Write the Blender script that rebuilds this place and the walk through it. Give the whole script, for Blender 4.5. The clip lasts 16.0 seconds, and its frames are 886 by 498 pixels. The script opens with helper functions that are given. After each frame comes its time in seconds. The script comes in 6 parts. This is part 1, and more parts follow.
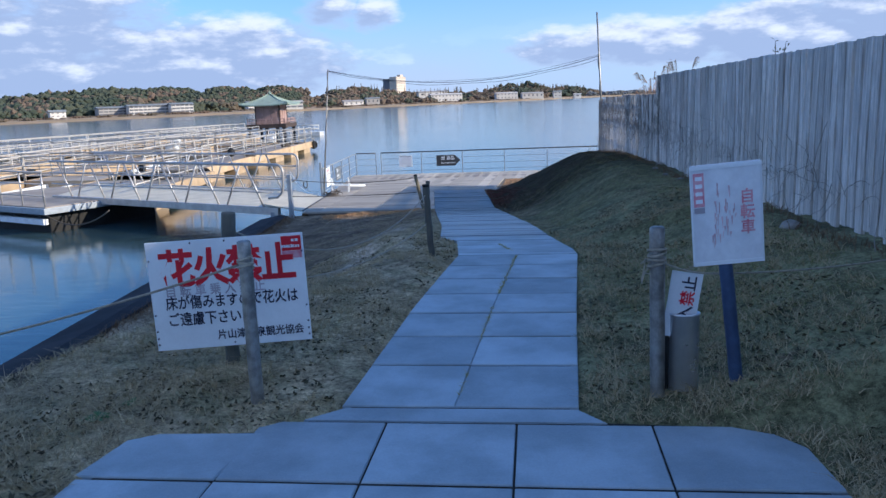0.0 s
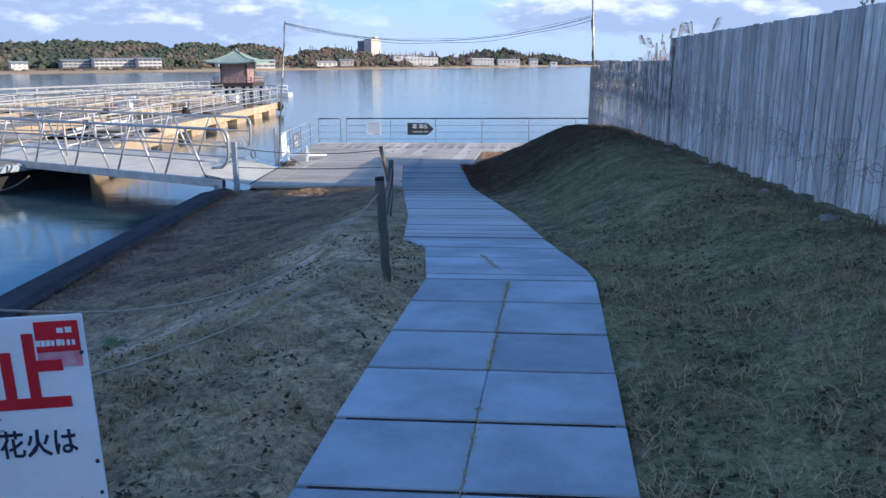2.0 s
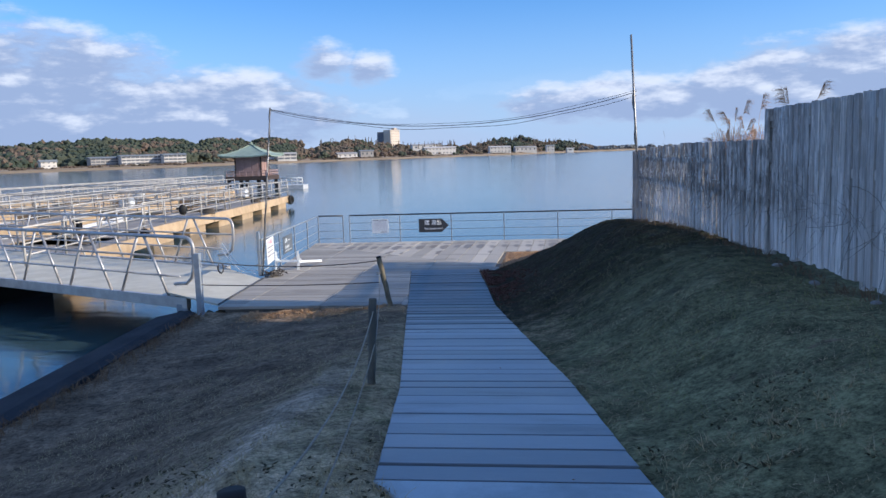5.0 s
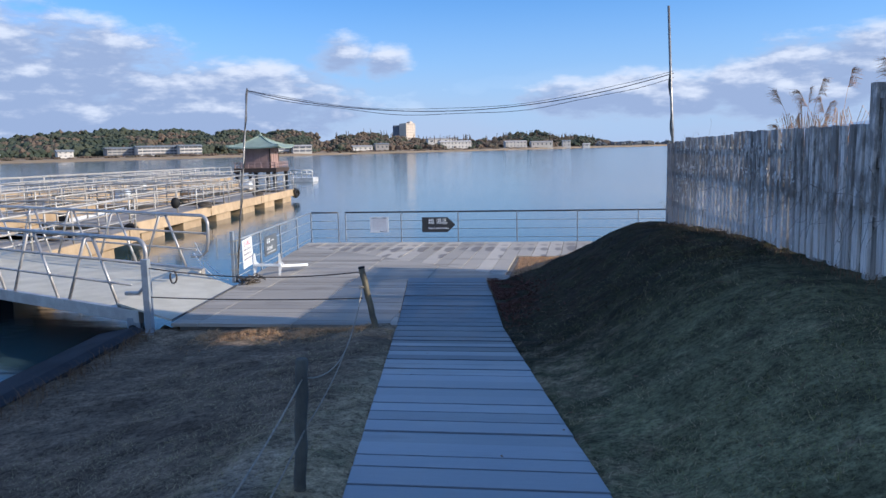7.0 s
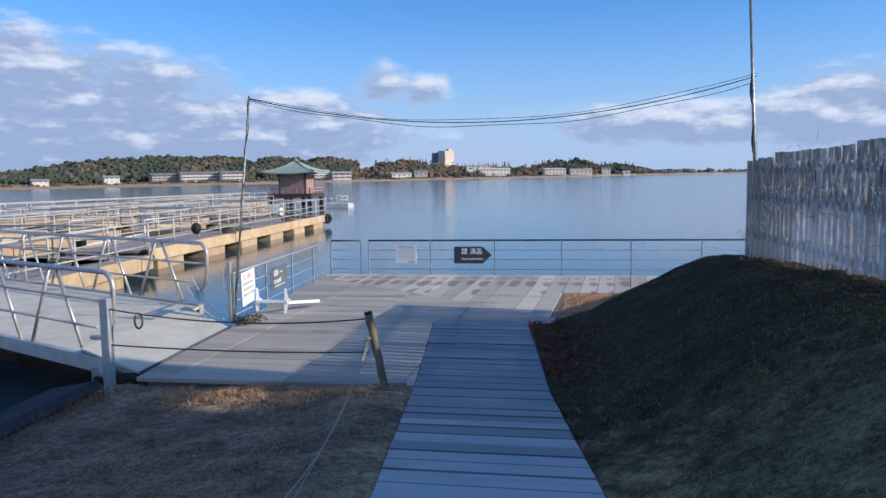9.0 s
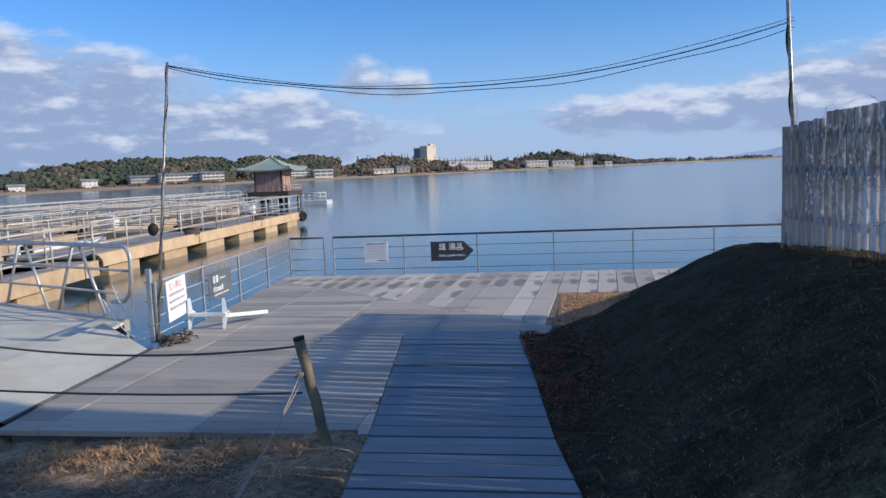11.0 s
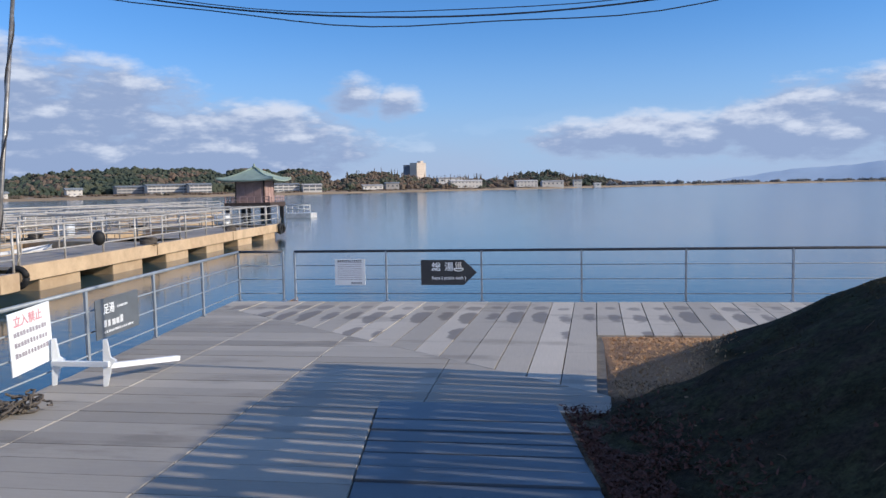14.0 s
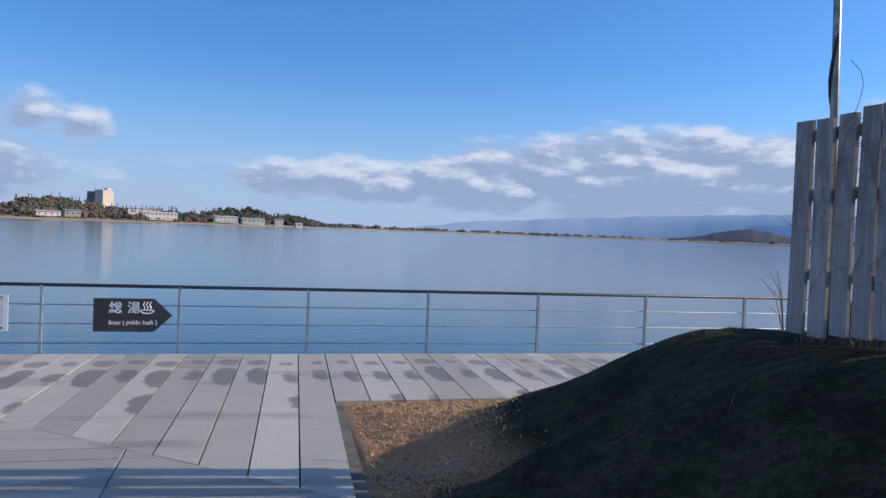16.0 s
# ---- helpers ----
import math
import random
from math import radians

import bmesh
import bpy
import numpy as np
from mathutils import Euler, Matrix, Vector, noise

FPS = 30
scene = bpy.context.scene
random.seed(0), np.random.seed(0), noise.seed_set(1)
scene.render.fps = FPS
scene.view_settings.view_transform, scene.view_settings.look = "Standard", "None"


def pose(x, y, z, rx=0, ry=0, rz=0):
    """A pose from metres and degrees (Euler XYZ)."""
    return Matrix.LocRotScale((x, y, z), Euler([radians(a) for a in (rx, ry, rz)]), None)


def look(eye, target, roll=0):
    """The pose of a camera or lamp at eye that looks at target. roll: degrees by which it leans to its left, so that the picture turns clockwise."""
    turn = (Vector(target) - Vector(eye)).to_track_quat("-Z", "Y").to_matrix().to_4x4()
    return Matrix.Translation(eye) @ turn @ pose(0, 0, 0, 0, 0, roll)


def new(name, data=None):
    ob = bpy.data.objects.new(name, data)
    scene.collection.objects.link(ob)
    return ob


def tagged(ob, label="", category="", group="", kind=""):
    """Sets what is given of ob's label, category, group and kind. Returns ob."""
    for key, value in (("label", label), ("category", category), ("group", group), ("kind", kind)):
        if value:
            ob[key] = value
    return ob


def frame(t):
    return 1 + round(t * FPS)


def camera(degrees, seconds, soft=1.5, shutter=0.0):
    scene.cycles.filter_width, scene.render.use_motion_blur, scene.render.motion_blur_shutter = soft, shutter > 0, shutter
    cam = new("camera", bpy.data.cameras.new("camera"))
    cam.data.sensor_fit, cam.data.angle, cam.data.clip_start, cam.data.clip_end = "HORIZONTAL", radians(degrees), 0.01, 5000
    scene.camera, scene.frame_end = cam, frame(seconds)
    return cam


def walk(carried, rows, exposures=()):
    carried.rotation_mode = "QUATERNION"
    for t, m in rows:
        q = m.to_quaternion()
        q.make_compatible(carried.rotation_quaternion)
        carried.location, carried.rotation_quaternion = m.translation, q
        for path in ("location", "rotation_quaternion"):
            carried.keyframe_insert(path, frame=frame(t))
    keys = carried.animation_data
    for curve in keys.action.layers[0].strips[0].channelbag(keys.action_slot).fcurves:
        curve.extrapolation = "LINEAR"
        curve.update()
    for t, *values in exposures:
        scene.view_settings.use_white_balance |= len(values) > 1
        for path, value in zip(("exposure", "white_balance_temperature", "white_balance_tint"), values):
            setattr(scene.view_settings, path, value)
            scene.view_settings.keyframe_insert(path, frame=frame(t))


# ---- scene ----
cam = camera(60.2, 16.0)

EXPOSURES = [(0.0, 0.45, 5600, 10), (2.0, 0.60, 5650, 10), (3.4, 0.66, 5700, 10), (4.0, 0.36, 5650, 10), (6.5, 0.25, 5650, 10), (9.5, 0.14, 5700, 10), (12.0, 0.03, 5720, 10), (16.0, 0.05, 5750, 10)]

PATH = [
    (0, (1.599, 1.437, 2.604), (1.359, 3.386, 2.225), -2.3),
    (0.5, (1.558, 2.07, 2.582), (1.338, 4.018, 2.184), -1.6),
    (1, (1.449, 2.672, 2.539), (1.230, 4.617, 2.126), -1.1),
    (1.5, (1.42, 3.244, 2.545), (1.239, 5.186, 2.102), -1.7),
    (2, (1.384, 3.866, 2.53), (1.219, 5.803, 2.063), -0.4),
    (2.5, (1.301, 4.442, 2.535), (1.152, 6.377, 2.051), -0.9),
    (3, (1.245, 5.074, 2.517), (1.061, 7.01, 2.047), -0.7),
    (3.5, (1.166, 5.602, 2.518), (0.963, 7.548, 2.106), -0.2),
    (4, (1.167, 6.178, 2.537), (0.961, 8.151, 2.278), -1.4),
    (6.5, (1.211, 9.154, 2.472), (0.988, 11.127, 2.23), -1.9),
    (7, (1.168, 9.698, 2.447), (0.911, 11.665, 2.187), -1.2),
    (7.5, (1.175, 10.234, 2.416), (0.857, 12.191, 2.151), -1.7),
    (8, (1.119, 10.799, 2.357), (0.78, 12.752, 2.092), -1.9),
    (8.5, (1.034, 11.377, 2.333), (0.703, 13.335, 2.098), -2.1),
    (9, (0.956, 11.967, 2.298), (0.601, 13.927, 2.11), -1.0),
    (9.5, (0.909, 12.493, 2.248), (0.582, 14.458, 2.065), -1.2),
    (12, (0.544, 15.464, 1.964), (0.214, 17.425, 1.752), -3.0),
    (12.5, (0.408, 16.059, 1.9), (0.059, 18.018, 1.694), -2.7),
    (13, (0.295, 16.639, 1.85), (-0.07, 18.595, 1.645), -2.0),
    (13.5, (0.193, 17.194, 1.804), (-0.164, 19.154, 1.619), -0.6),
    (14, (0.075, 17.796, 1.773), (-0.208, 19.769, 1.616), -1.1),
    (14.5, (0.047, 18.33, 1.737), (-0.075, 20.322, 1.611), -0.3),
    (15, (-0.04, 18.872, 1.708), (0.041, 20.868, 1.61), -0.2),
    (15.5, (-0.106, 19.407, 1.646), (0.158, 21.389, 1.583), 0.7),
    (16, (-0.199, 19.94, 1.595), (0.287, 21.879, 1.55), 2.2),
]
walk(cam, [(t, look(eye, target, roll)) for t, eye, target, roll in PATH], EXPOSURES)

# ---- world, sun ----
SUN_TO = Vector((1.0, -0.12, 0.42)).normalized()
SUN_EL = math.asin(SUN_TO.z)
SUN_ROT = math.atan2(SUN_TO.x, SUN_TO.y)

world = bpy.data.worlds.new("world")
scene.world = world
world.use_nodes = True


class Nodes:
    """Short hand for wiring a node tree."""

    def __init__(self, tree):
        self.tree = tree
        tree.nodes.clear()

    def add(self, kind, inputs=None, **props):
        n = self.tree.nodes.new(kind)
        for k, v in props.items():
            setattr(n, k, v)
        for k, v in (inputs or {}).items():
            sock = n.inputs[k]
            if isinstance(v, bpy.types.NodeSocket):
                self.tree.links.new(v, sock)
            else:
                sock.default_value = v
        return n

    def math(self, op, a, b=0.0, c=0.0, clamp=False):
        n = self.add("ShaderNodeMath", {0: a, 1: b, 2: c}, operation=op, use_clamp=clamp)
        return n.outputs[0]

    def ramp(self, fac, a, b, lo=0.0, hi=1.0):
        n = self.add("ShaderNodeMapRange", {"Value": fac, "From Min": a, "From Max": b, "To Min": lo, "To Max": hi}, interpolation_type="SMOOTHSTEP")
        return n.outputs["Result"]

    def mix(self, fac, a, b, blend="MIX"):
        n = self.add("ShaderNodeMix", {0: fac, 6: a, 7: b}, data_type="RGBA", blend_type=blend)
        return n.outputs[2]

    def noise(self, vec, scale, detail=4.0, rough=0.55):
        return self.add("ShaderNodeTexNoise", {"Vector": vec, "Scale": scale, "Detail": detail, "Roughness": rough})

    def link(self, a, b):
        self.tree.links.new(a, b)


def rgb(r, g, b):
    return (r, g, b, 1.0)


def build_sky():
    k = Nodes(world.node_tree)
    sky = k.add("ShaderNodeTexSky", sky_type="NISHITA", sun_disc=False, sun_elevation=SUN_EL, sun_rotation=SUN_ROT,
                altitude=0.0, air_density=1.0, dust_density=0.6, ozone_density=2.5)
    co = k.add("ShaderNodeTexCoord").outputs["Generated"]
    sep = k.add("ShaderNodeSeparateXYZ", {0: co})
    x, y, z = sep.outputs
    el = k.math("ARCSINE", z)
    az = k.math("ARCTAN2", x, y)
    # cloud space: azimuth and stretched elevation
    flat = k.add("ShaderNodeCombineXYZ", {0: az, 1: k.math("MULTIPLY", el, 2.6), 2: 0.0}).outputs[0]
    big = k.noise(flat, 4.0, 3.0, 0.5).outputs["Fac"]

    banks = ((-42.0, 4.4, 18.0, 5.4, 1.1), (-24.0, 3.4, 11.0, 3.2, 1.0), (-14.4, 6.9, 3.2, 2.0, 0.66), (-11.4, 6.4, 2.4, 1.7, 0.66), (8.0, 3.4, 12.0, 1.9, 0.9), (17.0, 3.6, 9.0, 2.4, 1.0), (30.0, 4.4, 17.0, 3.4, 1.1),
             (60.0, 6.0, 22.0, 4.5, 1.0), (-75.0, 5.0, 22.0, 5.0, 1.0), (115.0, 9.0, 30.0, 6.0, 1.0), (175.0, 7.0, 34.0, 6.0, 1.0), (-130.0, 8.0, 30.0, 6.0, 1.0))

    def density(shift_a, shift_e):
        """Thickness of the cloud at a direction shifted by so many degrees."""
        a1 = k.math("ADD", az, radians(shift_a))
        e1 = k.math("ADD", el, radians(shift_e))
        d = None
        for a, e, wa, we, full in banks:
            da = k.math("DIVIDE", k.math("SUBTRACT", a1, radians(a)), radians(wa))
            de = k.math("DIVIDE", k.math("SUBTRACT", e1, radians(e)), radians(we))
            r = k.math("SUBTRACT", full, k.math("ADD", k.math("MULTIPLY", da, da), k.math("MULTIPLY", de, de)))
            d = r if d is None else k.math("MAXIMUM", d, r)
        d = k.math("MAXIMUM", d, -1.2)
        at = k.add("ShaderNodeCombineXYZ", {0: a1, 1: k.math("MULTIPLY", e1, 2.6), 2: 0.0}).outputs[0]
        soft = k.noise(at, 4.0, 3.0, 0.5).outputs["Fac"]
        puff = k.noise(at, 12.5, 7.0, 0.58).outputs["Fac"]
        rough_ = k.math("ADD", k.math("MULTIPLY", k.math("SUBTRACT", puff, 0.5), 1.75), k.math("MULTIPLY", k.math("SUBTRACT", soft, 0.5), 0.6))
        return k.math("ADD", k.math("MULTIPLY", d, 0.80), rough_)

    dens = density(0.0, 0.0)
    dens_up = density(0.5, 0.75)
    cover = k.ramp(dens, -0.20, 0.45)
    # thin veil low over the horizon
    veil = k.math("MULTIPLY", k.ramp(el, radians(6.5), radians(0.5)), k.ramp(big, 0.25, 0.6))
    cover = k.math("MAXIMUM", cover, k.math("MULTIPLY", veil, 0.62))
    # scattered high cloud added landwards, out of view, to brighten the shade
    land_side = k.math("MULTIPLY", k.ramp(y, 0.25, -0.25), k.ramp(el, radians(8.0), radians(24.0)))
    fill_puffs = k.ramp(k.noise(co, 3.2, 5.0, 0.55).outputs["Fac"], 0.36, 0.56)
    cover = k.math("MAXIMUM", cover, k.math("MULTIPLY", k.math("MULTIPLY", fill_puffs, land_side), 0.6))
    # sunlit crests, grey undersides
    lit = k.ramp(k.math("SUBTRACT", dens, dens_up), 0.0, 0.55)
    lit = k.math("MAXIMUM", lit, k.math("MULTIPLY", k.ramp(dens, 0.45, 0.0), 0.30))
    tone = k.mix(lit, rgb(2.9, 3.5, 4.8), rgb(6.2, 6.3, 6.7))
    blue = k.mix(1.0, sky.outputs[0], rgb(0.64, 0.97, 1.34), "MULTIPLY")
    blue = k.mix(k.math("MULTIPLY", k.ramp(el, radians(13.0), radians(-1.0)), 0.8), blue, rgb(3.9, 4.8, 6.5))
    col = k.mix(cover, blue, tone)
    bg = k.add("ShaderNodeBackground", {"Color": col, "Strength": SKY})
    out = k.add("ShaderNodeOutputWorld")
    k.link(bg.outputs[0], out.inputs[0])


SKY = 0.11
build_sky()
sun = new("sun", bpy.data.lights.new("sun", "SUN"))
sun.data.energy, sun.data.angle, sun.data.color = 4.3, radians(0.53), (1.0, 0.81, 0.58)
sun.matrix_world = look((60, -8, 25), Vector((60, -8, 25)) - SUN_TO)

# ---- materials ----
MATS = {}


def surface(name, base, other=None, rough=0.7, metal=0.0, scale=6.0, fine=60.0, bump=0.3, dist=0.004, vary=0.25, grain=None, island=False, spec=0.4, space="Object"):
    """A two-scale procedural surface: base to other by a broad noise, grain by a fine one, and a shift of its own for each piece."""
    if name in MATS:
        return MATS[name]
    m = bpy.data.materials.new(name)
    m.use_nodes = True
    k = Nodes(m.node_tree)
    if space == "World":
        co = k.add("ShaderNodeNewGeometry").outputs["Position"]
    else:
        co = k.add("ShaderNodeTexCoord").outputs["Object"]
    rnd = k.add("ShaderNodeNewGeometry").outputs["Random Per Island"] if island else k.add("ShaderNodeObjectInfo").outputs["Random"]
    off = k.add("ShaderNodeCombineXYZ", {0: k.math("MULTIPLY", rnd, 37.0), 1: k.math("MULTIPLY", rnd, 91.0), 2: k.math("MULTIPLY", rnd, 17.0)}).outputs[0]
    vec = co if space == "World" else k.add("ShaderNodeVectorMath", {0: co, 1: off}, operation="ADD").outputs[0]
    broad = k.noise(vec, scale, 5.0, 0.6).outputs["Fac"]
    gv = vec if grain is None else k.add("ShaderNodeMapping", {"Vector": vec, "Scale": grain}).outputs[0]
    small = k.noise(gv, fine, 6.0, 0.65).outputs["Fac"]
    other = other or tuple(c * 0.72 for c in base)
    col = k.mix(k.ramp(broad, 0.32, 0.68), rgb(*base), rgb(*other))
    shade = k.math("ADD", 1.0 - vary, k.math("MULTIPLY", small, 2 * vary))
    shade = k.math("MULTIPLY", shade, k.math("ADD", 0.86, k.math("MULTIPLY", rnd, 0.28)))
    col = k.mix(1.0, col, k.add("ShaderNodeCombineColor", {0: shade, 1: shade, 2: shade}).outputs[0], "MULTIPLY")
    r = k.math("ADD", rough - 0.12, k.math("MULTIPLY", broad, 0.24), clamp=True)
    bs = k.add("ShaderNodeBsdfPrincipled", {"Base Color": col, "Roughness": r, "Metallic": metal, "Specular IOR Level": spec})
    if bump:
        bm_ = k.add("ShaderNodeBump", {"Height": small, "Strength": bump, "Distance": dist})
        k.link(bm_.outputs[0], bs.inputs["Normal"])
    out = k.add("ShaderNodeOutputMaterial")
    k.link(bs.outputs[0], out.inputs[0])
    MATS[name] = m
    return m


def ground_material():
    m = bpy.data.materials.new("grass_ground")
    m.use_nodes = True
    k = Nodes(m.node_tree)
    co = k.add("ShaderNodeNewGeometry").outputs["Position"]
    x, y, z = k.add("ShaderNodeSeparateXYZ", {0: co}).outputs
    n1 = k.noise(co, 0.55, 5.0, 0.6).outputs["Fac"]
    n2 = k.noise(co, 3.5, 6.0, 0.65).outputs["Fac"]
    n3 = k.noise(co, 38.0, 6.0, 0.7).outputs["Fac"]
    n4 = k.noise(co, 130.0, 3.0, 0.7).outputs["Fac"]
    straw, green, soil = rgb(0.40, 0.32, 0.195), rgb(0.155, 0.165, 0.085), rgb(0.20, 0.15, 0.105)
    # greener on the bank, dry by the path and on the shore side
    side = k.ramp(k.math("ADD", x, k.math("MULTIPLY", n1, 2.4)), 1.6, 3.6)
    g = k.math("MULTIPLY", k.ramp(k.math("ADD", k.math("MULTIPLY", side, 0.36), n2), 0.44, 0.76), 0.88)
    col = k.mix(g, straw, green)
    # bare soil: the lower shore slope and worn patches
    low = k.ramp(k.math("ADD", z, k.math("MULTIPLY", k.math("SUBTRACT", n2, 0.5), 0.9)), 0.75, 0.3)
    west = k.ramp(k.math("ADD", x, k.math("MULTIPLY", n1, 0.8)), 0.2, -0.7)
    east = k.math("MULTIPLY", k.ramp(k.math("ADD", y, k.math("MULTIPLY", n2, 4.0)), 18.5, 23.0), k.ramp(k.math("ADD", z, k.math("MULTIPLY", n1, 0.6)), 1.35, 0.8))
    east = k.math("MULTIPLY", east, k.ramp(k.math("ADD", y, n2), 25.4, 24.4))
    bare = k.math("MAXIMUM", k.math("MAXIMUM", k.math("MULTIPLY", low, west), east), k.ramp(k.math("ADD", n2, k.math("MULTIPLY", n1, 0.5)), 0.86, 1.0))
    col = k.mix(k.math("MULTIPLY", bare, 0.85), col, soil)
    dry = k.math("MULTIPLY", k.ramp(k.math("ADD", y, n1), 6.2, 8.0), k.ramp(k.math("ADD", x, k.math("MULTIPLY", n1, 0.6)), 0.9, 0.3))
    dry = k.math("MULTIPLY", dry, k.ramp(k.math("ADD", y, k.math("MULTIPLY", n2, 2.0)), 14.0, 11.0))
    col = k.mix(k.math("MULTIPLY", dry, 0.6), col, k.mix(k.ramp(n2, 0.35, 0.65), rgb(0.52, 0.43, 0.30), rgb(0.27, 0.235, 0.145)))
    wander = k.math("MULTIPLY", k.math("SUBTRACT", n1, 0.5), 0.5)
    brow = k.math("MULTIPLY", k.ramp(k.math("ABSOLUTE", k.math("ADD", k.math("ADD", x, 0.58), wander)), 0.28, 0.06), k.math("MULTIPLY", k.ramp(y, 9.1, 9.6), k.ramp(y, 15.0, 13.0)))
    spur = k.math("MULTIPLY", k.ramp(k.math("ABSOLUTE", k.math("ADD", k.math("SUBTRACT", y, 9.42), wander)), 0.24, 0.05), k.math("MULTIPLY", k.ramp(x, -0.4, -0.7), k.ramp(x, -2.8, -2.0)))
    strip = k.math("MAXIMUM", brow, spur)
    col = k.mix(k.math("MULTIPLY", strip, 0.7), col, rgb(0.50, 0.42, 0.33))
    # soil and moss on the mound by the deck, shade put into their colour
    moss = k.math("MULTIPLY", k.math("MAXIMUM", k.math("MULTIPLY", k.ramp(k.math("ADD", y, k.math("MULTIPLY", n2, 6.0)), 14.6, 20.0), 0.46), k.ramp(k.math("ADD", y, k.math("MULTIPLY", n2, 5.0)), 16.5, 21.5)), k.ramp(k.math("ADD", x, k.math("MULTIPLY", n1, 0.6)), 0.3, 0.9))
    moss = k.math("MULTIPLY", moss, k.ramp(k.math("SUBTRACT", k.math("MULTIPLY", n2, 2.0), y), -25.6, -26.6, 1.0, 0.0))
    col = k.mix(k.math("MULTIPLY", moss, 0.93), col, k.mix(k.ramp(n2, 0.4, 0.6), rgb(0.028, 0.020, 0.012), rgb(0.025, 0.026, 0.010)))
    # trodden brown soil on the shore side, towards the deck
    trod = k.math("MULTIPLY", k.ramp(k.math("ADD", y, k.math("MULTIPLY", n2, 3.0)), 10.5, 14.5), k.ramp(k.math("ADD", x, n1), 0.6, -0.5))
    trod = k.math("MULTIPLY", trod, k.ramp(k.math("ADD", y, n2), 20.1, 19.4))
    col = k.mix(k.math("MULTIPLY", trod, 0.55), col, rgb(0.13, 0.098, 0.07))
    n5 = k.noise(co, 13.0, 5.0, 0.7).outputs["Fac"]
    mixed = k.math("ADD", k.math("MULTIPLY", n3, 0.5), k.math("ADD", k.math("MULTIPLY", n4, 0.25), k.math("MULTIPLY", n5, 0.5)))
    sh = k.math("MULTIPLY", k.ramp(mixed, 0.44, 0.80, 0.26, 1.80), k.ramp(k.noise(co, 1.9, 4.0, 0.65).outputs["Fac"], 0.3, 0.7, 0.62, 1.4))
    col = k.mix(1.0, col, k.add("ShaderNodeCombineColor", {0: sh, 1: sh, 2: sh}).outputs[0], "MULTIPLY")
    # tan leaf mould in the corner of the deck
    tan = k.math("MULTIPLY", k.ramp(k.math("ADD", y, n2), 24.4, 25.2), k.ramp(z, 0.30, 0.08))
    col = k.mix(k.math("MULTIPLY", tan, 0.8), col, k.mix(n3, rgb(0.26, 0.14, 0.07), rgb(0.74, 0.47, 0.28)))
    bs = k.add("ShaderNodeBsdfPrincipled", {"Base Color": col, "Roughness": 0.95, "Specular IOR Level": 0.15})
    h = k.math("ADD", n3, k.math("MULTIPLY", n4, 0.5))
    bmp = k.add("ShaderNodeBump", {"Height": h, "Strength": 0.6, "Distance": 0.04})
    k.link(bmp.outputs[0], bs.inputs["Normal"])
    out = k.add("ShaderNodeOutputMaterial")
    k.link(bs.outputs[0], out.inputs[0])
    return m


def water_material():
    m = bpy.data.materials.new("lake_water")
    m.use_nodes = True
    k = Nodes(m.node_tree)
    co = k.add("ShaderNodeNewGeometry").outputs["Position"]
    st = k.add("ShaderNodeMapping", {"Vector": co, "Scale": (0.55, 1.6, 1.0), "Rotation": (0, 0, 0.15)}).outputs[0]
    a = k.noise(st, 2.2, 4.0, 0.6).outputs["Fac"]
    b = k.noise(st, 0.35, 3.0, 0.55).outputs["Fac"]
    c = k.noise(co, 0.03, 3.0, 0.6).outputs["Fac"]
    h = k.math("ADD", k.math("MULTIPLY", a, k.math("ADD", 0.30, c)), k.math("MULTIPLY", b, 0.6))
    bmp = k.add("ShaderNodeBump", {"Height": h, "Strength": 0.075, "Distance": 0.12})
    bs = k.add("ShaderNodeBsdfPrincipled", {"Base Color": rgb(0.045, 0.085, 0.10), "Roughness": 0.10, "IOR": 1.33, "Specular IOR Level": 0.5})
    k.link(bmp.outputs[0], bs.inputs["Normal"])
    out = k.add("ShaderNodeOutputMaterial")
    k.link(bs.outputs[0], out.inputs[0])
    return m


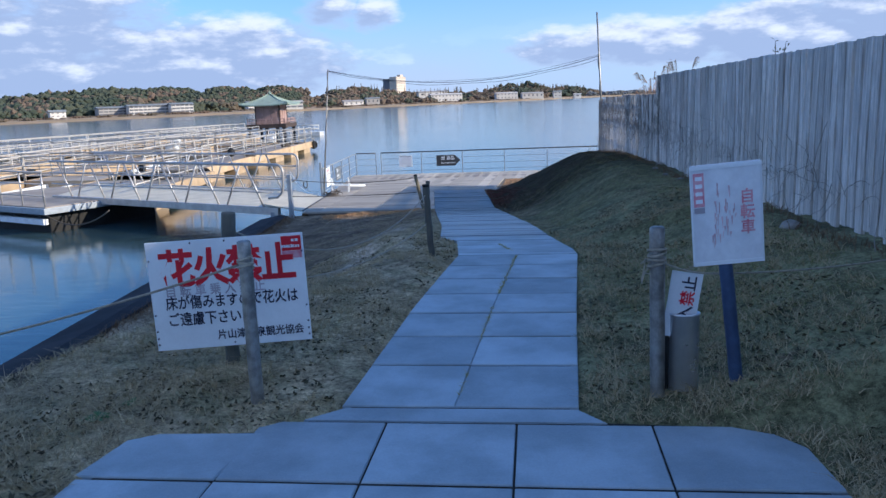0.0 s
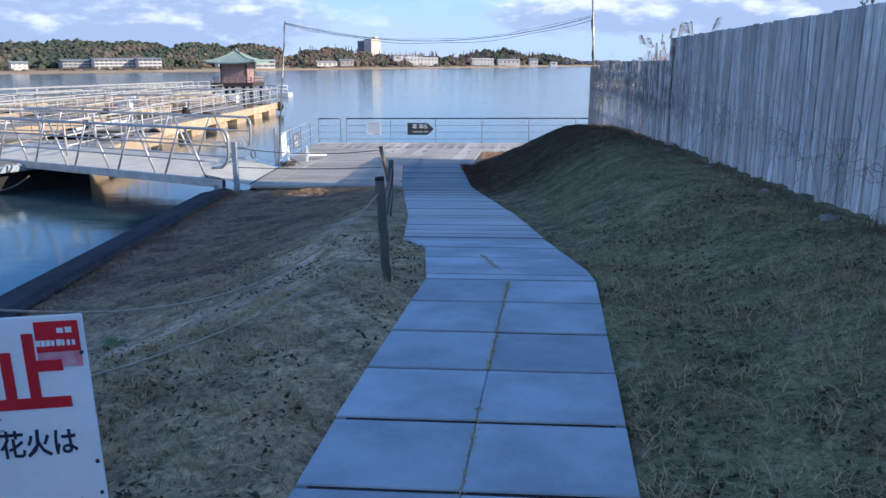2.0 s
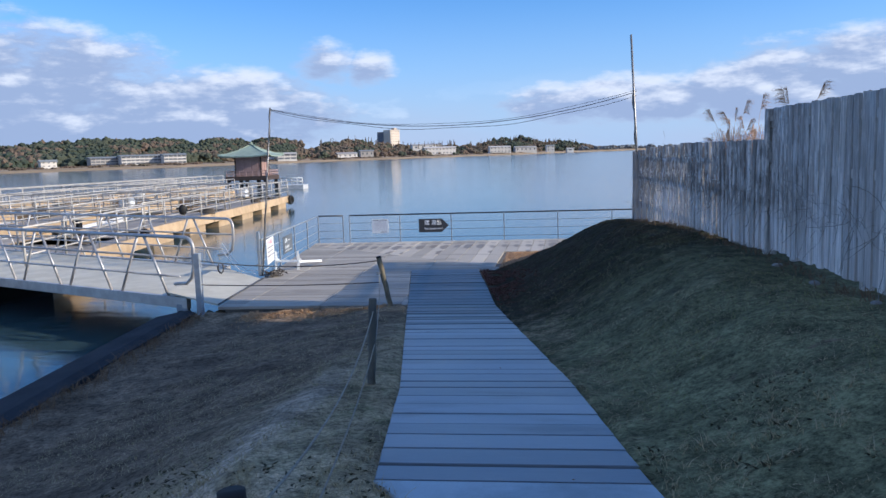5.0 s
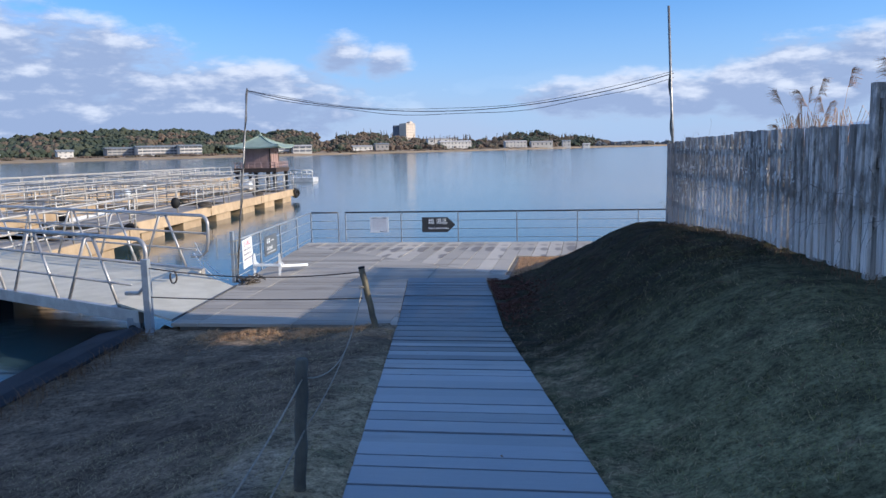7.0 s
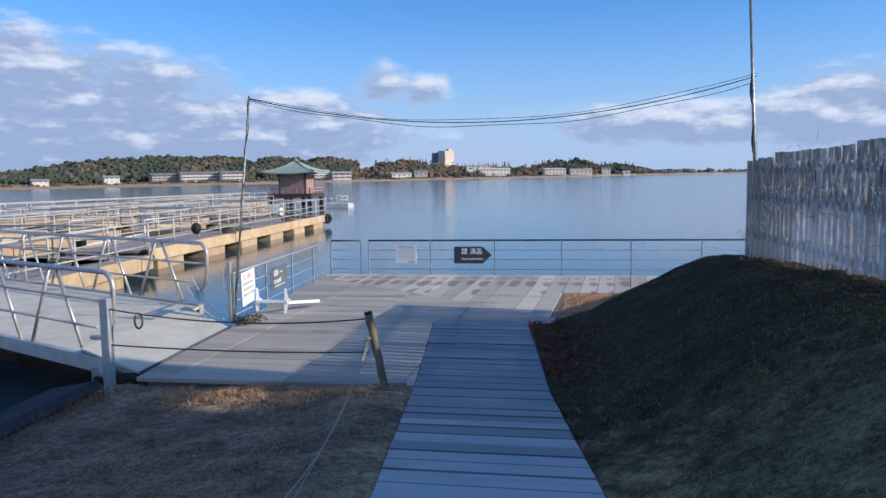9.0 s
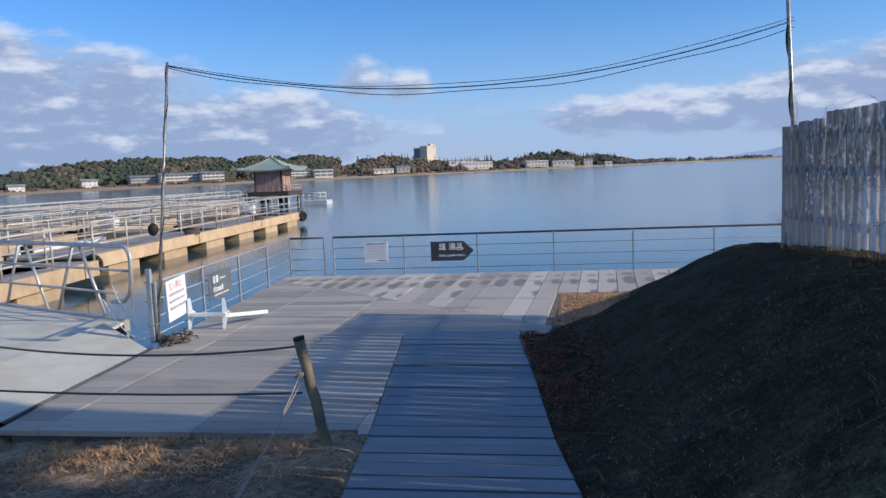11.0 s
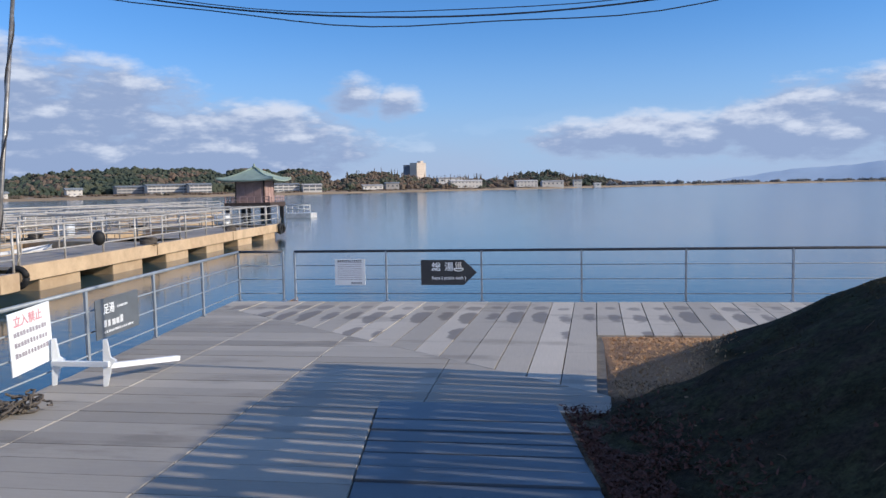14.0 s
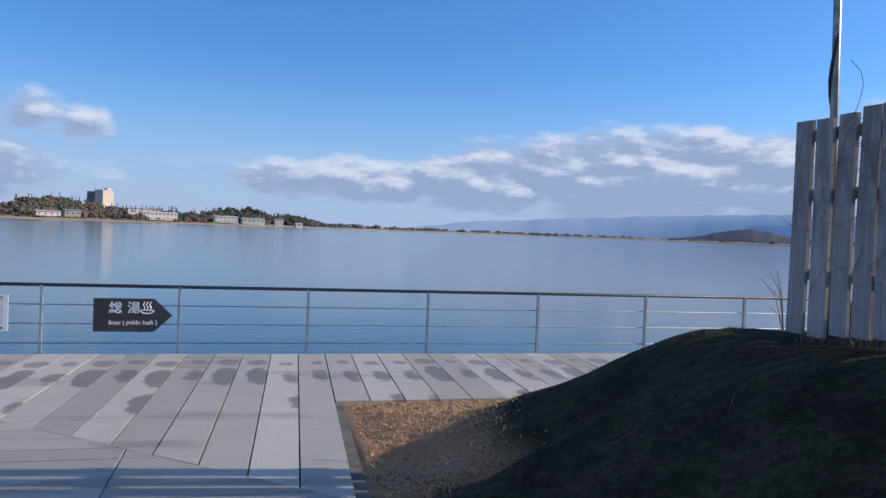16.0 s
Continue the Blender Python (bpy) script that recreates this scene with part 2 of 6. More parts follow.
def deck_material(name, base, wet, dry=0.55, spec=0.4):
    """Weathered grey boards; wet: damp spots of their own shape near the far end of each board."""
    m = bpy.data.materials.new(name)
    m.use_nodes = True
    k = Nodes(m.node_tree)
    co = k.add("ShaderNodeTexCoord").outputs["Object"]
    pos = k.add("ShaderNodeNewGeometry").outputs["Position"]
    rnd = k.add("ShaderNodeObjectInfo").outputs["Random"]
    x, y, z = k.add("ShaderNodeSeparateXYZ", {0: co}).outputs
    along = (40.0, 2.0, 10.0) if wet else (2.0, 40.0, 10.0)
    g = k.noise(k.add("ShaderNodeMapping", {"Vector": pos, "Scale": along}).outputs[0], 1.6, 5.0, 0.65).outputs["Fac"]
    st = k.noise(pos, 1.3, 5.0, 0.6).outputs["Fac"]
    sp = k.noise(pos, 26.0, 4.0, 0.7).outputs["Fac"]
    shade = k.math("ADD", 0.70, k.math("ADD", k.math("MULTIPLY", g, 0.22), k.math("ADD", k.math("MULTIPLY", st, 0.22), k.math("MULTIPLY", sp, 0.10))))
    shade = k.math("MULTIPLY", shade, k.math("ADD", 0.80, k.math("MULTIPLY", rnd, 0.4)))
    col = k.mix(1.0, rgb(*base), k.add("ShaderNodeCombineColor", {0: shade, 1: shade, 2: shade}).outputs[0], "MULTIPLY")
    rough = k.math("ADD", dry, k.math("MULTIPLY", st, 0.3))
    # old water stains, drawn out along the boards
    pool = k.noise(k.add("ShaderNodeMapping", {"Vector": pos, "Scale": (0.45, 1.5, 1.0)}).outputs[0], 1.25, 6.0, 0.62).outputs["Fac"]
    stain = k.math("MULTIPLY", k.ramp(pool, 0.53, 0.66), 0.42)
    col = k.mix(stain, col, k.mix(1.0, col, rgb(0.42, 0.40, 0.38), "MULTIPLY"))
    if wet:
        wob = k.math("MULTIPLY", k.math("SUBTRACT", k.noise(pos, 5.0, 3.0, 0.6).outputs["Fac"], 0.5), 1.5)
        big = k.ramp(k.math("FRACT", k.math("MULTIPLY", rnd, 7.3)), 0.2, 0.9, 0.35, 0.9)

        def spot(cy, ry, rx):
            dy = k.math("DIVIDE", k.math("ADD", y, k.math("ADD", -cy, k.math("MULTIPLY", rnd, 0.16))), ry)
            dx = k.math("DIVIDE", x, rx)
            r = k.math("ADD", k.math("ADD", k.math("MULTIPLY", dx, dx), k.math("MULTIPLY", dy, dy)), wob)
            return k.ramp(r, k.math("ADD", big, 0.12), k.math("SUBTRACT", big, 0.25))

        w = k.math("MAXIMUM", spot(-1.35, 0.52, 0.15), k.math("MULTIPLY", spot(-0.55, 0.22, 0.14), 0.8))
        w = k.math("MAXIMUM", w, k.math("MULTIPLY", spot(-2.5, 0.42, 0.14), k.math("GREATER_THAN", rnd, 0.72)))
        col = k.mix(k.math("MULTIPLY", w, 0.7), col, rgb(0.15, 0.125, 0.10))
        rough = k.math("SUBTRACT", rough, k.math("MULTIPLY", w, 0.16))
    bs = k.add("ShaderNodeBsdfPrincipled", {"Base Color": col, "Roughness": rough, "Specular IOR Level": spec})
    bmp = k.add("ShaderNodeBump", {"Height": k.math("ADD", g, k.math("MULTIPLY", sp, 0.4)), "Strength": 0.35, "Distance": 0.004})
    k.link(bmp.outputs[0], bs.inputs["Normal"])
    out = k.add("ShaderNodeOutputMaterial")
    k.link(bs.outputs[0], out.inputs[0])
    return m


def fence_material():
    """Silvered boards: fine upright streaks, knots, and dark blotches left by creeper on their upper part."""
    m = bpy.data.materials.new("weathered_board")
    m.use_nodes = True
    k = Nodes(m.node_tree)
    pos = k.add("ShaderNodeNewGeometry").outputs["Position"]
    rnd = k.add("ShaderNodeObjectInfo").outputs["Random"]
    x, y, z = k.add("ShaderNodeSeparateXYZ", {0: pos}).outputs
    streak = k.noise(k.add("ShaderNodeMapping", {"Vector": pos, "Scale": (30, 30, 1.3)}).outputs[0], 1.5, 6.0, 0.7).outputs["Fac"]
    blot = k.noise(k.add("ShaderNodeMapping", {"Vector": pos, "Scale": (9, 9, 3.2)}).outputs[0], 1.3, 5.0, 0.65).outputs["Fac"]
    broad = k.noise(pos, 0.7, 4.0, 0.6).outputs["Fac"]
    col = k.mix(k.ramp(broad, 0.35, 0.65), rgb(0.71, 0.67, 0.625), rgb(0.63, 0.58, 0.52))
    sh = k.math("MULTIPLY", k.ramp(streak, 0.28, 0.74, 0.66, 1.32), k.math("ADD", 0.80, k.math("MULTIPLY", rnd, 0.42)))
    col = k.mix(1.0, col, k.add("ShaderNodeCombineColor", {0: sh, 1: sh, 2: sh}).outputs[0], "MULTIPLY")
    high = k.ramp(k.math("ADD", z, k.math("MULTIPLY", k.math("SUBTRACT", broad, 0.5), 0.7)), 1.55, 1.95)
    far = k.ramp(y, 13.0, 18.0, 0.25, 1.0)
    dark = k.math("MULTIPLY", k.math("MULTIPLY", k.ramp(blot, 0.40, 0.55), high), k.math("MULTIPLY", far, 0.72))
    col = k.mix(dark, col, rgb(0.15, 0.128, 0.11))
    # darker towards the fence end: shade put into the board colour
    end_shade = k.math("MULTIPLY", k.ramp(y, 22.6, 23.8), 0.68)
    col = k.mix(end_shade, col, k.mix(streak, rgb(0.20, 0.19, 0.185), rgb(0.34, 0.31, 0.285)))
    bs = k.add("ShaderNodeBsdfPrincipled", {"Base Color": col, "Roughness": 0.9, "Specular IOR Level": 0.2})
    bmp = k.add("ShaderNodeBump", {"Height": k.math("ADD", streak, k.math("MULTIPLY", blot, 0.6)), "Strength": 0.7, "Distance": 0.006})
    k.link(bmp.outputs[0], bs.inputs["Normal"])
    out = k.add("ShaderNodeOutputMaterial")
    k.link(bs.outputs[0], out.inputs[0])
    return m


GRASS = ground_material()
WATER = water_material()
SLAB = surface("paving_slab", (0.43, 0.51, 0.565), (0.285, 0.345, 0.385), 0.55, scale=1.9, fine=90, bump=0.35, dist=0.003, vary=0.2)
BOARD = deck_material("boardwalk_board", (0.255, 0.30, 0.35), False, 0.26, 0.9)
BOARD_SHADED = deck_material("damp_shaded_board", (0.118, 0.138, 0.162), False, 0.32, 0.7)
DECK = deck_material("deck_board", (0.40, 0.365, 0.31), False)
DECKBED = surface("deck_bearer", (0.17, 0.155, 0.13), (0.11, 0.10, 0.09), 0.9, bump=0.4)
DECK_WET = deck_material("deck_board_damp", (0.50, 0.455, 0.385), True)
JOINT = surface("dark_joint", (0.035, 0.032, 0.028), rough=0.9, bump=0.4)
CONCRETE = surface("old_concrete", (0.045, 0.048, 0.055), (0.03, 0.032, 0.038), 0.9, spec=0.15, scale=1.4, fine=50, bump=0.5, dist=0.006, vary=0.2, space="World")
FENCE = fence_material()
POSTWOOD = surface("dark_post_wood", (0.085, 0.085, 0.075), (0.14, 0.135, 0.11), 0.85, scale=5, fine=9, grain=(20, 20, 1.2), bump=0.6, vary=0.3)
PALEPOST = surface("pale_post_wood", (0.24, 0.21, 0.14), (0.13, 0.12, 0.09), 0.8, scale=5, fine=9, grain=(20, 20, 1.2), bump=0.6, vary=0.3)
GALV = surface("galvanised_steel", (0.38, 0.365, 0.335), (0.20, 0.19, 0.175), 0.42, 0.65, scale=14, fine=45, grain=(3, 3, 0.6), bump=0.25, vary=0.3)
STEEL = surface("stainless_steel", (0.86, 0.87, 0.89), (0.72, 0.73, 0.76), 0.30, 0.8, scale=5, fine=60, grain=(1, 1, 0.05), bump=0.05, vary=0.1)
RAILPAINT = surface("grey_rail_paint", (0.38, 0.43, 0.48), (0.31, 0.345, 0.38), 0.5, 0.2, scale=9, fine=70, bump=0.1, vary=0.12)
RAILDARK = surface("dark_handrail_paint", (0.085, 0.09, 0.10), (0.06, 0.062, 0.07), 0.5, scale=9, fine=70, bump=0.1)
RAILPALE = surface("pale_pier_rail", (0.60, 0.57, 0.52), (0.46, 0.43, 0.38), 0.5, 0.2, scale=4, fine=60, bump=0.1, vary=0.15)
ALU = surface("aluminium_gangway", (0.56, 0.55, 0.53), (0.45, 0.43, 0.42), 0.45, 0.55, scale=4, fine=60, bump=0.1, vary=0.15)
PLATE = surface("ramp_plate", (0.58, 0.55, 0.45), (0.48, 0.455, 0.37), 0.65, 0.0, scale=2, fine=80, bump=0.2, vary=0.12)
TAN = surface("tan_pier_beam", (0.60, 0.45, 0.28), (0.46, 0.33, 0.20), 0.65, scale=1.2, fine=30, bump=0.3, vary=0.2)
PIERTOP = surface("pier_decking", (0.42, 0.37, 0.31), (0.30, 0.27, 0.23), 0.75, scale=1.0, fine=20, grain=(8, 1, 1), bump=0.3, vary=0.25)
PIERDARK = surface("shaded_underside", (0.05, 0.042, 0.035), (0.10, 0.08, 0.06), 0.85, scale=1.5, fine=30)
WHITE = surface("white_enamel", (0.85, 0.885, 0.905), (0.76, 0.79, 0.81), 0.35, scale=3, fine=60, bump=0.05, vary=0.06)
FADED = surface("faded_white_sign", (0.84, 0.87, 0.90), (0.72, 0.74, 0.78), 0.45, scale=5, fine=25, bump=0.1, vary=0.12)
RED = surface("red_paint", (0.66, 0.012, 0.03), (0.54, 0.012, 0.028), 0.5, bump=0, vary=0.1)
PINK = surface("faded_red_paint", (0.62, 0.20, 0.25), (0.66, 0.38, 0.42), 0.6, scale=20, bump=0, vary=0.2)
RUST = surface("rust_stain", (0.74, 0.52, 0.55), (0.62, 0.46, 0.50), 0.7, scale=20, bump=0, vary=0.3)
NAVY = surface("navy_lettering", (0.03, 0.035, 0.07), rough=0.5, bump=0, vary=0.1)
GREYTEXT = surface("faded_grey_lettering", (0.45, 0.42, 0.47), rough=0.6, bump=0, vary=0.2)
SIGNGREY = surface("charcoal_sign", (0.045, 0.047, 0.052), (0.06, 0.062, 0.066), 0.45, scale=4, bump=0.05, vary=0.1)
SIGNSLATE = surface("slate_sign", (0.13, 0.15, 0.17), (0.11, 0.125, 0.14), 0.45, scale=4, bump=0.05, vary=0.1)
BLUEPOST = surface("blue_painted_post", (0.05, 0.085, 0.17), (0.035, 0.055, 0.11), 0.5, scale=7, fine=40, bump=0.2, vary=0.25)
ROPE = surface("weathered_rope", (0.44, 0.39, 0.30), (0.30, 0.265, 0.21), 0.9, scale=30, fine=220, bump=0.6, vary=0.35)
ROPEDARK = surface("dark_rope", (0.09, 0.08, 0.07), (0.14, 0.12, 0.10), 0.9, scale=30, fine=220, bump=0.6, vary=0.3)
CABLE = surface("black_cable", (0.035, 0.035, 0.04), rough=0.5, bump=0)
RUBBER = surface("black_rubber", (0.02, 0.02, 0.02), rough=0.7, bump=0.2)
COPPER = surface("green_copper_roof", (0.30, 0.38, 0.31), (0.24, 0.30, 0.25), 0.6, scale=0.9, fine=12, bump=0.2, vary=0.2)
PAVWALL = surface("rosy_timber_wall", (0.50, 0.34, 0.30), (0.40, 0.27, 0.24), 0.75, scale=1.0, fine=8, grain=(6, 6, 1), bump=0.3, vary=0.2)
PAVDARK = surface("dark_timber", (0.09, 0.065, 0.055), rough=0.8)
FARWALL = surface("pale_facade", (0.46, 0.44, 0.41), (0.40, 0.38, 0.36), 0.8, scale=0.1, fine=0.8, bump=0, vary=0.08)
FARWHITE = surface("white_facade", (0.70, 0.67, 0.62), (0.62, 0.59, 0.55), 0.8, scale=0.1, fine=0.8, bump=0, vary=0.08)
FARCREAM = surface("cream_facade", (0.66, 0.56, 0.46), (0.58, 0.50, 0.41), 0.8, scale=0.05, fine=0.8, bump=0, vary=0.06)
FARROOF = surface("grey_green_roof", (0.25, 0.275, 0.28), (0.21, 0.23, 0.24), 0.8, scale=0.1, fine=0.8, bump=0)
FARGLASS = surface("dark_far_window", (0.17, 0.18, 0.20), rough=0.2, bump=0)
FARBLUE = surface("blue_grey_facade", (0.20, 0.22, 0.27), rough=0.7, scale=0.1, fine=0.8, bump=0)
BOATWHITE = surface("white_boat_hull", (0.80, 0.80, 0.78), rough=0.3, scale=2, bump=0)
STRAW = surface("straw_blade", (0.56, 0.45, 0.27), (0.30, 0.25, 0.14), 0.9, scale=3, fine=40, bump=0, vary=0.35, island=True)
GREENBLADE = surface("green_blade", (0.18, 0.225, 0.075), (0.28, 0.25, 0.11), 0.85, scale=3, fine=40, bump=0, vary=0.35, island=True)
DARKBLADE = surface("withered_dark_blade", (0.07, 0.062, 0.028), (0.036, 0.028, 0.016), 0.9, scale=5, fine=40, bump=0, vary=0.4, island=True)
LITTER = surface("dead_leaf", (0.15, 0.085, 0.05), (0.24, 0.17, 0.10), 0.9, scale=8, fine=40, bump=0, vary=0.35, island=True)
REDLEAF = surface("red_dead_leaf", (0.14, 0.06, 0.042), (0.075, 0.038, 0.028), 0.9, scale=8, fine=40, bump=0, vary=0.35, island=True)
CHAFF = surface("sunlit_straw_litter", (0.62, 0.40, 0.21), (0.42, 0.25, 0.13), 0.9, scale=8, fine=40, bump=0, vary=0.35, island=True)
VINE = surface("dry_vine", (0.36, 0.33, 0.29), (0.20, 0.175, 0.15), 0.9, scale=8, fine=40, bump=0.2, vary=0.3, island=True)
MOSS = surface("joint_moss", (0.55, 0.47, 0.25), (0.36, 0.36, 0.15), 0.9, scale=8, fine=40, bump=0, vary=0.3, island=True)
GREENLEAF = surface("weed_leaf", (0.06, 0.15, 0.05), (0.09, 0.17, 0.06), 0.6, scale=8, fine=40, bump=0, vary=0.3, island=True)
GAPGLINT = surface("gap_glint", (0.88, 0.86, 0.82), (0.70, 0.68, 0.64), 0.8, scale=8, fine=40, bump=0, vary=0.2, island=True)
PAMPAS = surface("pampas_plume", (0.78, 0.50, 0.30), (0.66, 0.44, 0.28), 0.9, scale=8, fine=40, bump=0, vary=0.3, island=True)
STONE = surface("pale_stone", (0.32, 0.30, 0.27), (0.22, 0.21, 0.19), 0.85, scale=6, fine=40, bump=0.6, vary=0.25)
PLASTER = surface("plain_plaster", (0.45, 0.43, 0.40), rough=0.85, scale=0.8, fine=20, bump=0.2)
SHORE = surface("reed_shore", (0.35, 0.26, 0.165), (0.26, 0.20, 0.125), 0.95, scale=0.03, fine=0.5, bump=0, vary=0.3, space="World")
FARTREE = surface("far_wood_foliage", (0.062, 0.084, 0.064), (0.10, 0.108, 0.075), 0.95, scale=0.03, fine=0.3, bump=0, vary=0.2, space="World", spec=0.1)
FARBROWN = surface("far_autumn_foliage", (0.16, 0.115, 0.085), (0.115, 0.10, 0.075), 0.95, scale=0.03, fine=0.3, bump=0, vary=0.2, space="World", spec=0.1)
# distance haze is mixed into these three colours
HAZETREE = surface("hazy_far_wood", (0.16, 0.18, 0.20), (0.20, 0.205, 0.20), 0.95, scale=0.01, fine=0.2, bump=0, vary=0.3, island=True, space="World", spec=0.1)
MOUNTAIN = surface("hazed_far_mountain", (0.47, 0.58, 0.70), (0.52, 0.62, 0.72), 0.95, scale=0.002, fine=0.02, bump=0, vary=0.08, space="World", spec=0.0)
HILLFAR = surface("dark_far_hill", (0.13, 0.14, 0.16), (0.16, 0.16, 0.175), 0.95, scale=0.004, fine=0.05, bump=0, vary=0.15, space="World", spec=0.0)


# ---- mesh helpers ----
def mesh_of(name, bm, mat, smooth=False):
    me = bpy.data.meshes.new(name)
    bm.to_mesh(me)
    bm.free()
    if mat:
        me.materials.append(mat)
    if smooth:
        me.polygons.foreach_set("use_smooth", [True] * len(me.polygons))
    return me


def part(name, bm, mat, parent=None, label="", smooth=False):
    ob = new(name, mesh_of(name, bm, mat, smooth))
    if parent is not None:
        ob.parent = parent
    return tagged(ob, label)


def thing(name, label, category, group="", at=(0, 0, 0)):
    ob = new(name)
    ob.empty_display_size = 0.1
    ob.location = at
    return tagged(ob, label, category, group)


def box(bm, lo, hi, m=None, bevel=0.0):
    g = bmesh.ops.create_cube(bm, size=1.0)["verts"]
    c = [(a + b) / 2 for a, b in zip(lo, hi)]
    d = [b - a for a, b in zip(lo, hi)]
    bmesh.ops.transform(bm, matrix=Matrix.Translation(c) @ Matrix.Diagonal((*d, 1)), verts=g)
    if bevel:
        es = list({e for v in g for e in v.link_edges})
        r = bmesh.ops.bevel(bm, geom=es, offset=bevel, segments=2, affect="EDGES", profile=0.6)
        g = list({v for f in r["faces"] for v in f.verts} | {v for v in g if v.is_valid})
    if m is not None:
        bmesh.ops.transform(bm, matrix=m, verts=g)
    return g


def tube(bm, pts, r, seg=8, cap=True):
    """A round bar along a line of points; r: one radius or one for each point."""
    pts = [Vector(p) for p in pts]
    rs = r if isinstance(r, (list, tuple)) else [r] * len(pts)
    rings, side = [], None
    for i, p in enumerate(pts):
        d = (pts[min(i + 1, len(pts) - 1)] - pts[max(i - 1, 0)]).normalized()
        ref = Vector((0, 0, 1)) if abs(d.z) < 0.9 else Vector((1, 0, 0))
        a = d.cross(ref).normalized() if side is None else (side - d * side.dot(d)).normalized()
        side = a
        b = d.cross(a)
        rings.append([bm.verts.new(p + (a * math.cos(t) + b * math.sin(t)) * rs[i]) for t in (2 * math.pi * j / seg for j in range(seg))])
    for r0, r1 in zip(rings, rings[1:]):
        for j in range(seg):
            bm.faces.new((r0[j], r0[(j + 1) % seg], r1[(j + 1) % seg], r1[j]))
    if cap:
        bm.faces.new(list(reversed(rings[0])))
        bm.faces.new(rings[-1])


def tube_part(name, pts, r, mat, parent=None, label="", seg=8):
    bm = bmesh.new()
    tube(bm, pts, r, seg)
    return part(name, bm, mat, parent, label, True)


def box_part(name, lo, hi, mat, parent=None, label="", bevel=0.0, m=None):
    bm = bmesh.new()
    box(bm, lo, hi, m, bevel)
    return part(name, bm, mat, parent, label)


def prism(bm, poly, z0, z1):
    """A plate with the outline poly (x, y), from z0 up to z1; z1 may be a function of x, y."""
    top = z1 if callable(z1) else (lambda x, y: z1)
    lo = [bm.verts.new((x, y, top(x, y) + z0)) for x, y in poly]
    hi = [bm.verts.new((x, y, top(x, y))) for x, y in poly]
    n = len(poly)
    bm.faces.new(hi)
    bm.faces.new(list(reversed(lo)))
    for i in range(n):
        bm.faces.new((lo[i], lo[(i + 1) % n], hi[(i + 1) % n], hi[i]))


def clip(poly, a, b):
    """What of the polygon lies left of the line from a to b."""
    def side(p):
        return (b[0] - a[0]) * (p[1] - a[1]) - (b[1] - a[1]) * (p[0] - a[0])
    out = []
    for i, p in enumerate(poly):
        q = poly[(i + 1) % len(poly)]
        sp, sq = side(p), side(q)
        if sp >= 0:
            out.append(p)
        if (sp > 0 > sq) or (sp < 0 < sq):
            f = sp / (sp - sq)
            out.append((p[0] + (q[0] - p[0]) * f, p[1] + (q[1] - p[1]) * f))
    return out


def area(poly):
    return abs(sum(p[0] * q[1] - q[0] * p[1] for p, q in zip(poly, poly[1:] + poly[:1]))) / 2


def sag(a, b, drop, n=14):
    a, b = Vector(a), Vector(b)
    return [a.lerp(b, i / n) - Vector((0, 0, drop * 4 * (i / n) * (1 - i / n))) for i in range(n + 1)]


def lettering(name, text, size, mat, parent, m, align="LEFT", wide=1.0, label="", bold=0.016):
    cu = bpy.data.curves.new(name, "FONT")
    cu.body, cu.size, cu.align_x, cu.extrude, cu.resolution_u = text, size, align, 0.0008, 2
    cu.offset = size * bold
    ob = bpy.data.objects.new(name, cu)
    scene.collection.objects.link(ob)
    me = bpy.data.meshes.new_from_object(ob.evaluated_get(bpy.context.evaluated_depsgraph_get()))
    bpy.data.objects.remove(ob)
    bpy.data.curves.remove(cu)
    me.transform(m @ Matrix.Diagonal((wide, 1, 1, 1)))
    me.materials.clear()
    me.materials.append(mat)
    me.name = name
    o = new(name, me)
    o.parent = parent
    return tagged(o, label)


def bars(bm, x0, x1, z, h, y, pieces=9):
    """A line of writing that cannot be read: short bars."""
    w = (x1 - x0) / pieces
    for i in range(pieces):
        k = random.uniform(0.55, 0.9)
        box(bm, (x0 + i * w, y - 0.001, z), (x0 + (i + k) * w, y, z + h * random.uniform(0.75, 1.0)))


def blades(name, spots, height, width, mat, label, lean=0.5):
    """Many thin blades of grass or straw in one mesh: spots are (x, y, z)."""
    n = len(spots)
    rng = np.random.default_rng(7 + n)
    p = np.asarray(spots, float)
    a = rng.uniform(0, 2 * math.pi, n)
    h = height * rng.uniform(0.45, 1.25, n)
    w = width * rng.uniform(0.6, 1.3, n)
    l = rng.uniform(0.1, 1.0, n) * lean * 2
    b = rng.uniform(0, 2 * math.pi, n)
    side = np.stack([np.cos(a) * w, np.sin(a) * w, 0 * a], 1)
    tip = np.stack([np.cos(b) * h * l, np.sin(b) * h * l, h], 1)
    mid = np.stack([np.cos(b) * h * l * 0.3, np.sin(b) * h * l * 0.3, h * 0.6], 1)
    v = np.stack([p - side, p + side, p + mid + side * 0.7, p + mid - side * 0.7, p + tip], 1).reshape(-1, 3)
    k = np.arange(n) * 5
    faces = [(i, i + 1, i + 2, i + 3) for i in k.tolist()] + [(i + 3, i + 2, i + 4) for i in k.tolist()]
    me = bpy.data.meshes.new(name)
    me.from_pydata(v.tolist(), [], faces)
    me.materials.append(mat)
    return tagged(new(name, me), label, "grass", kind="stuff")


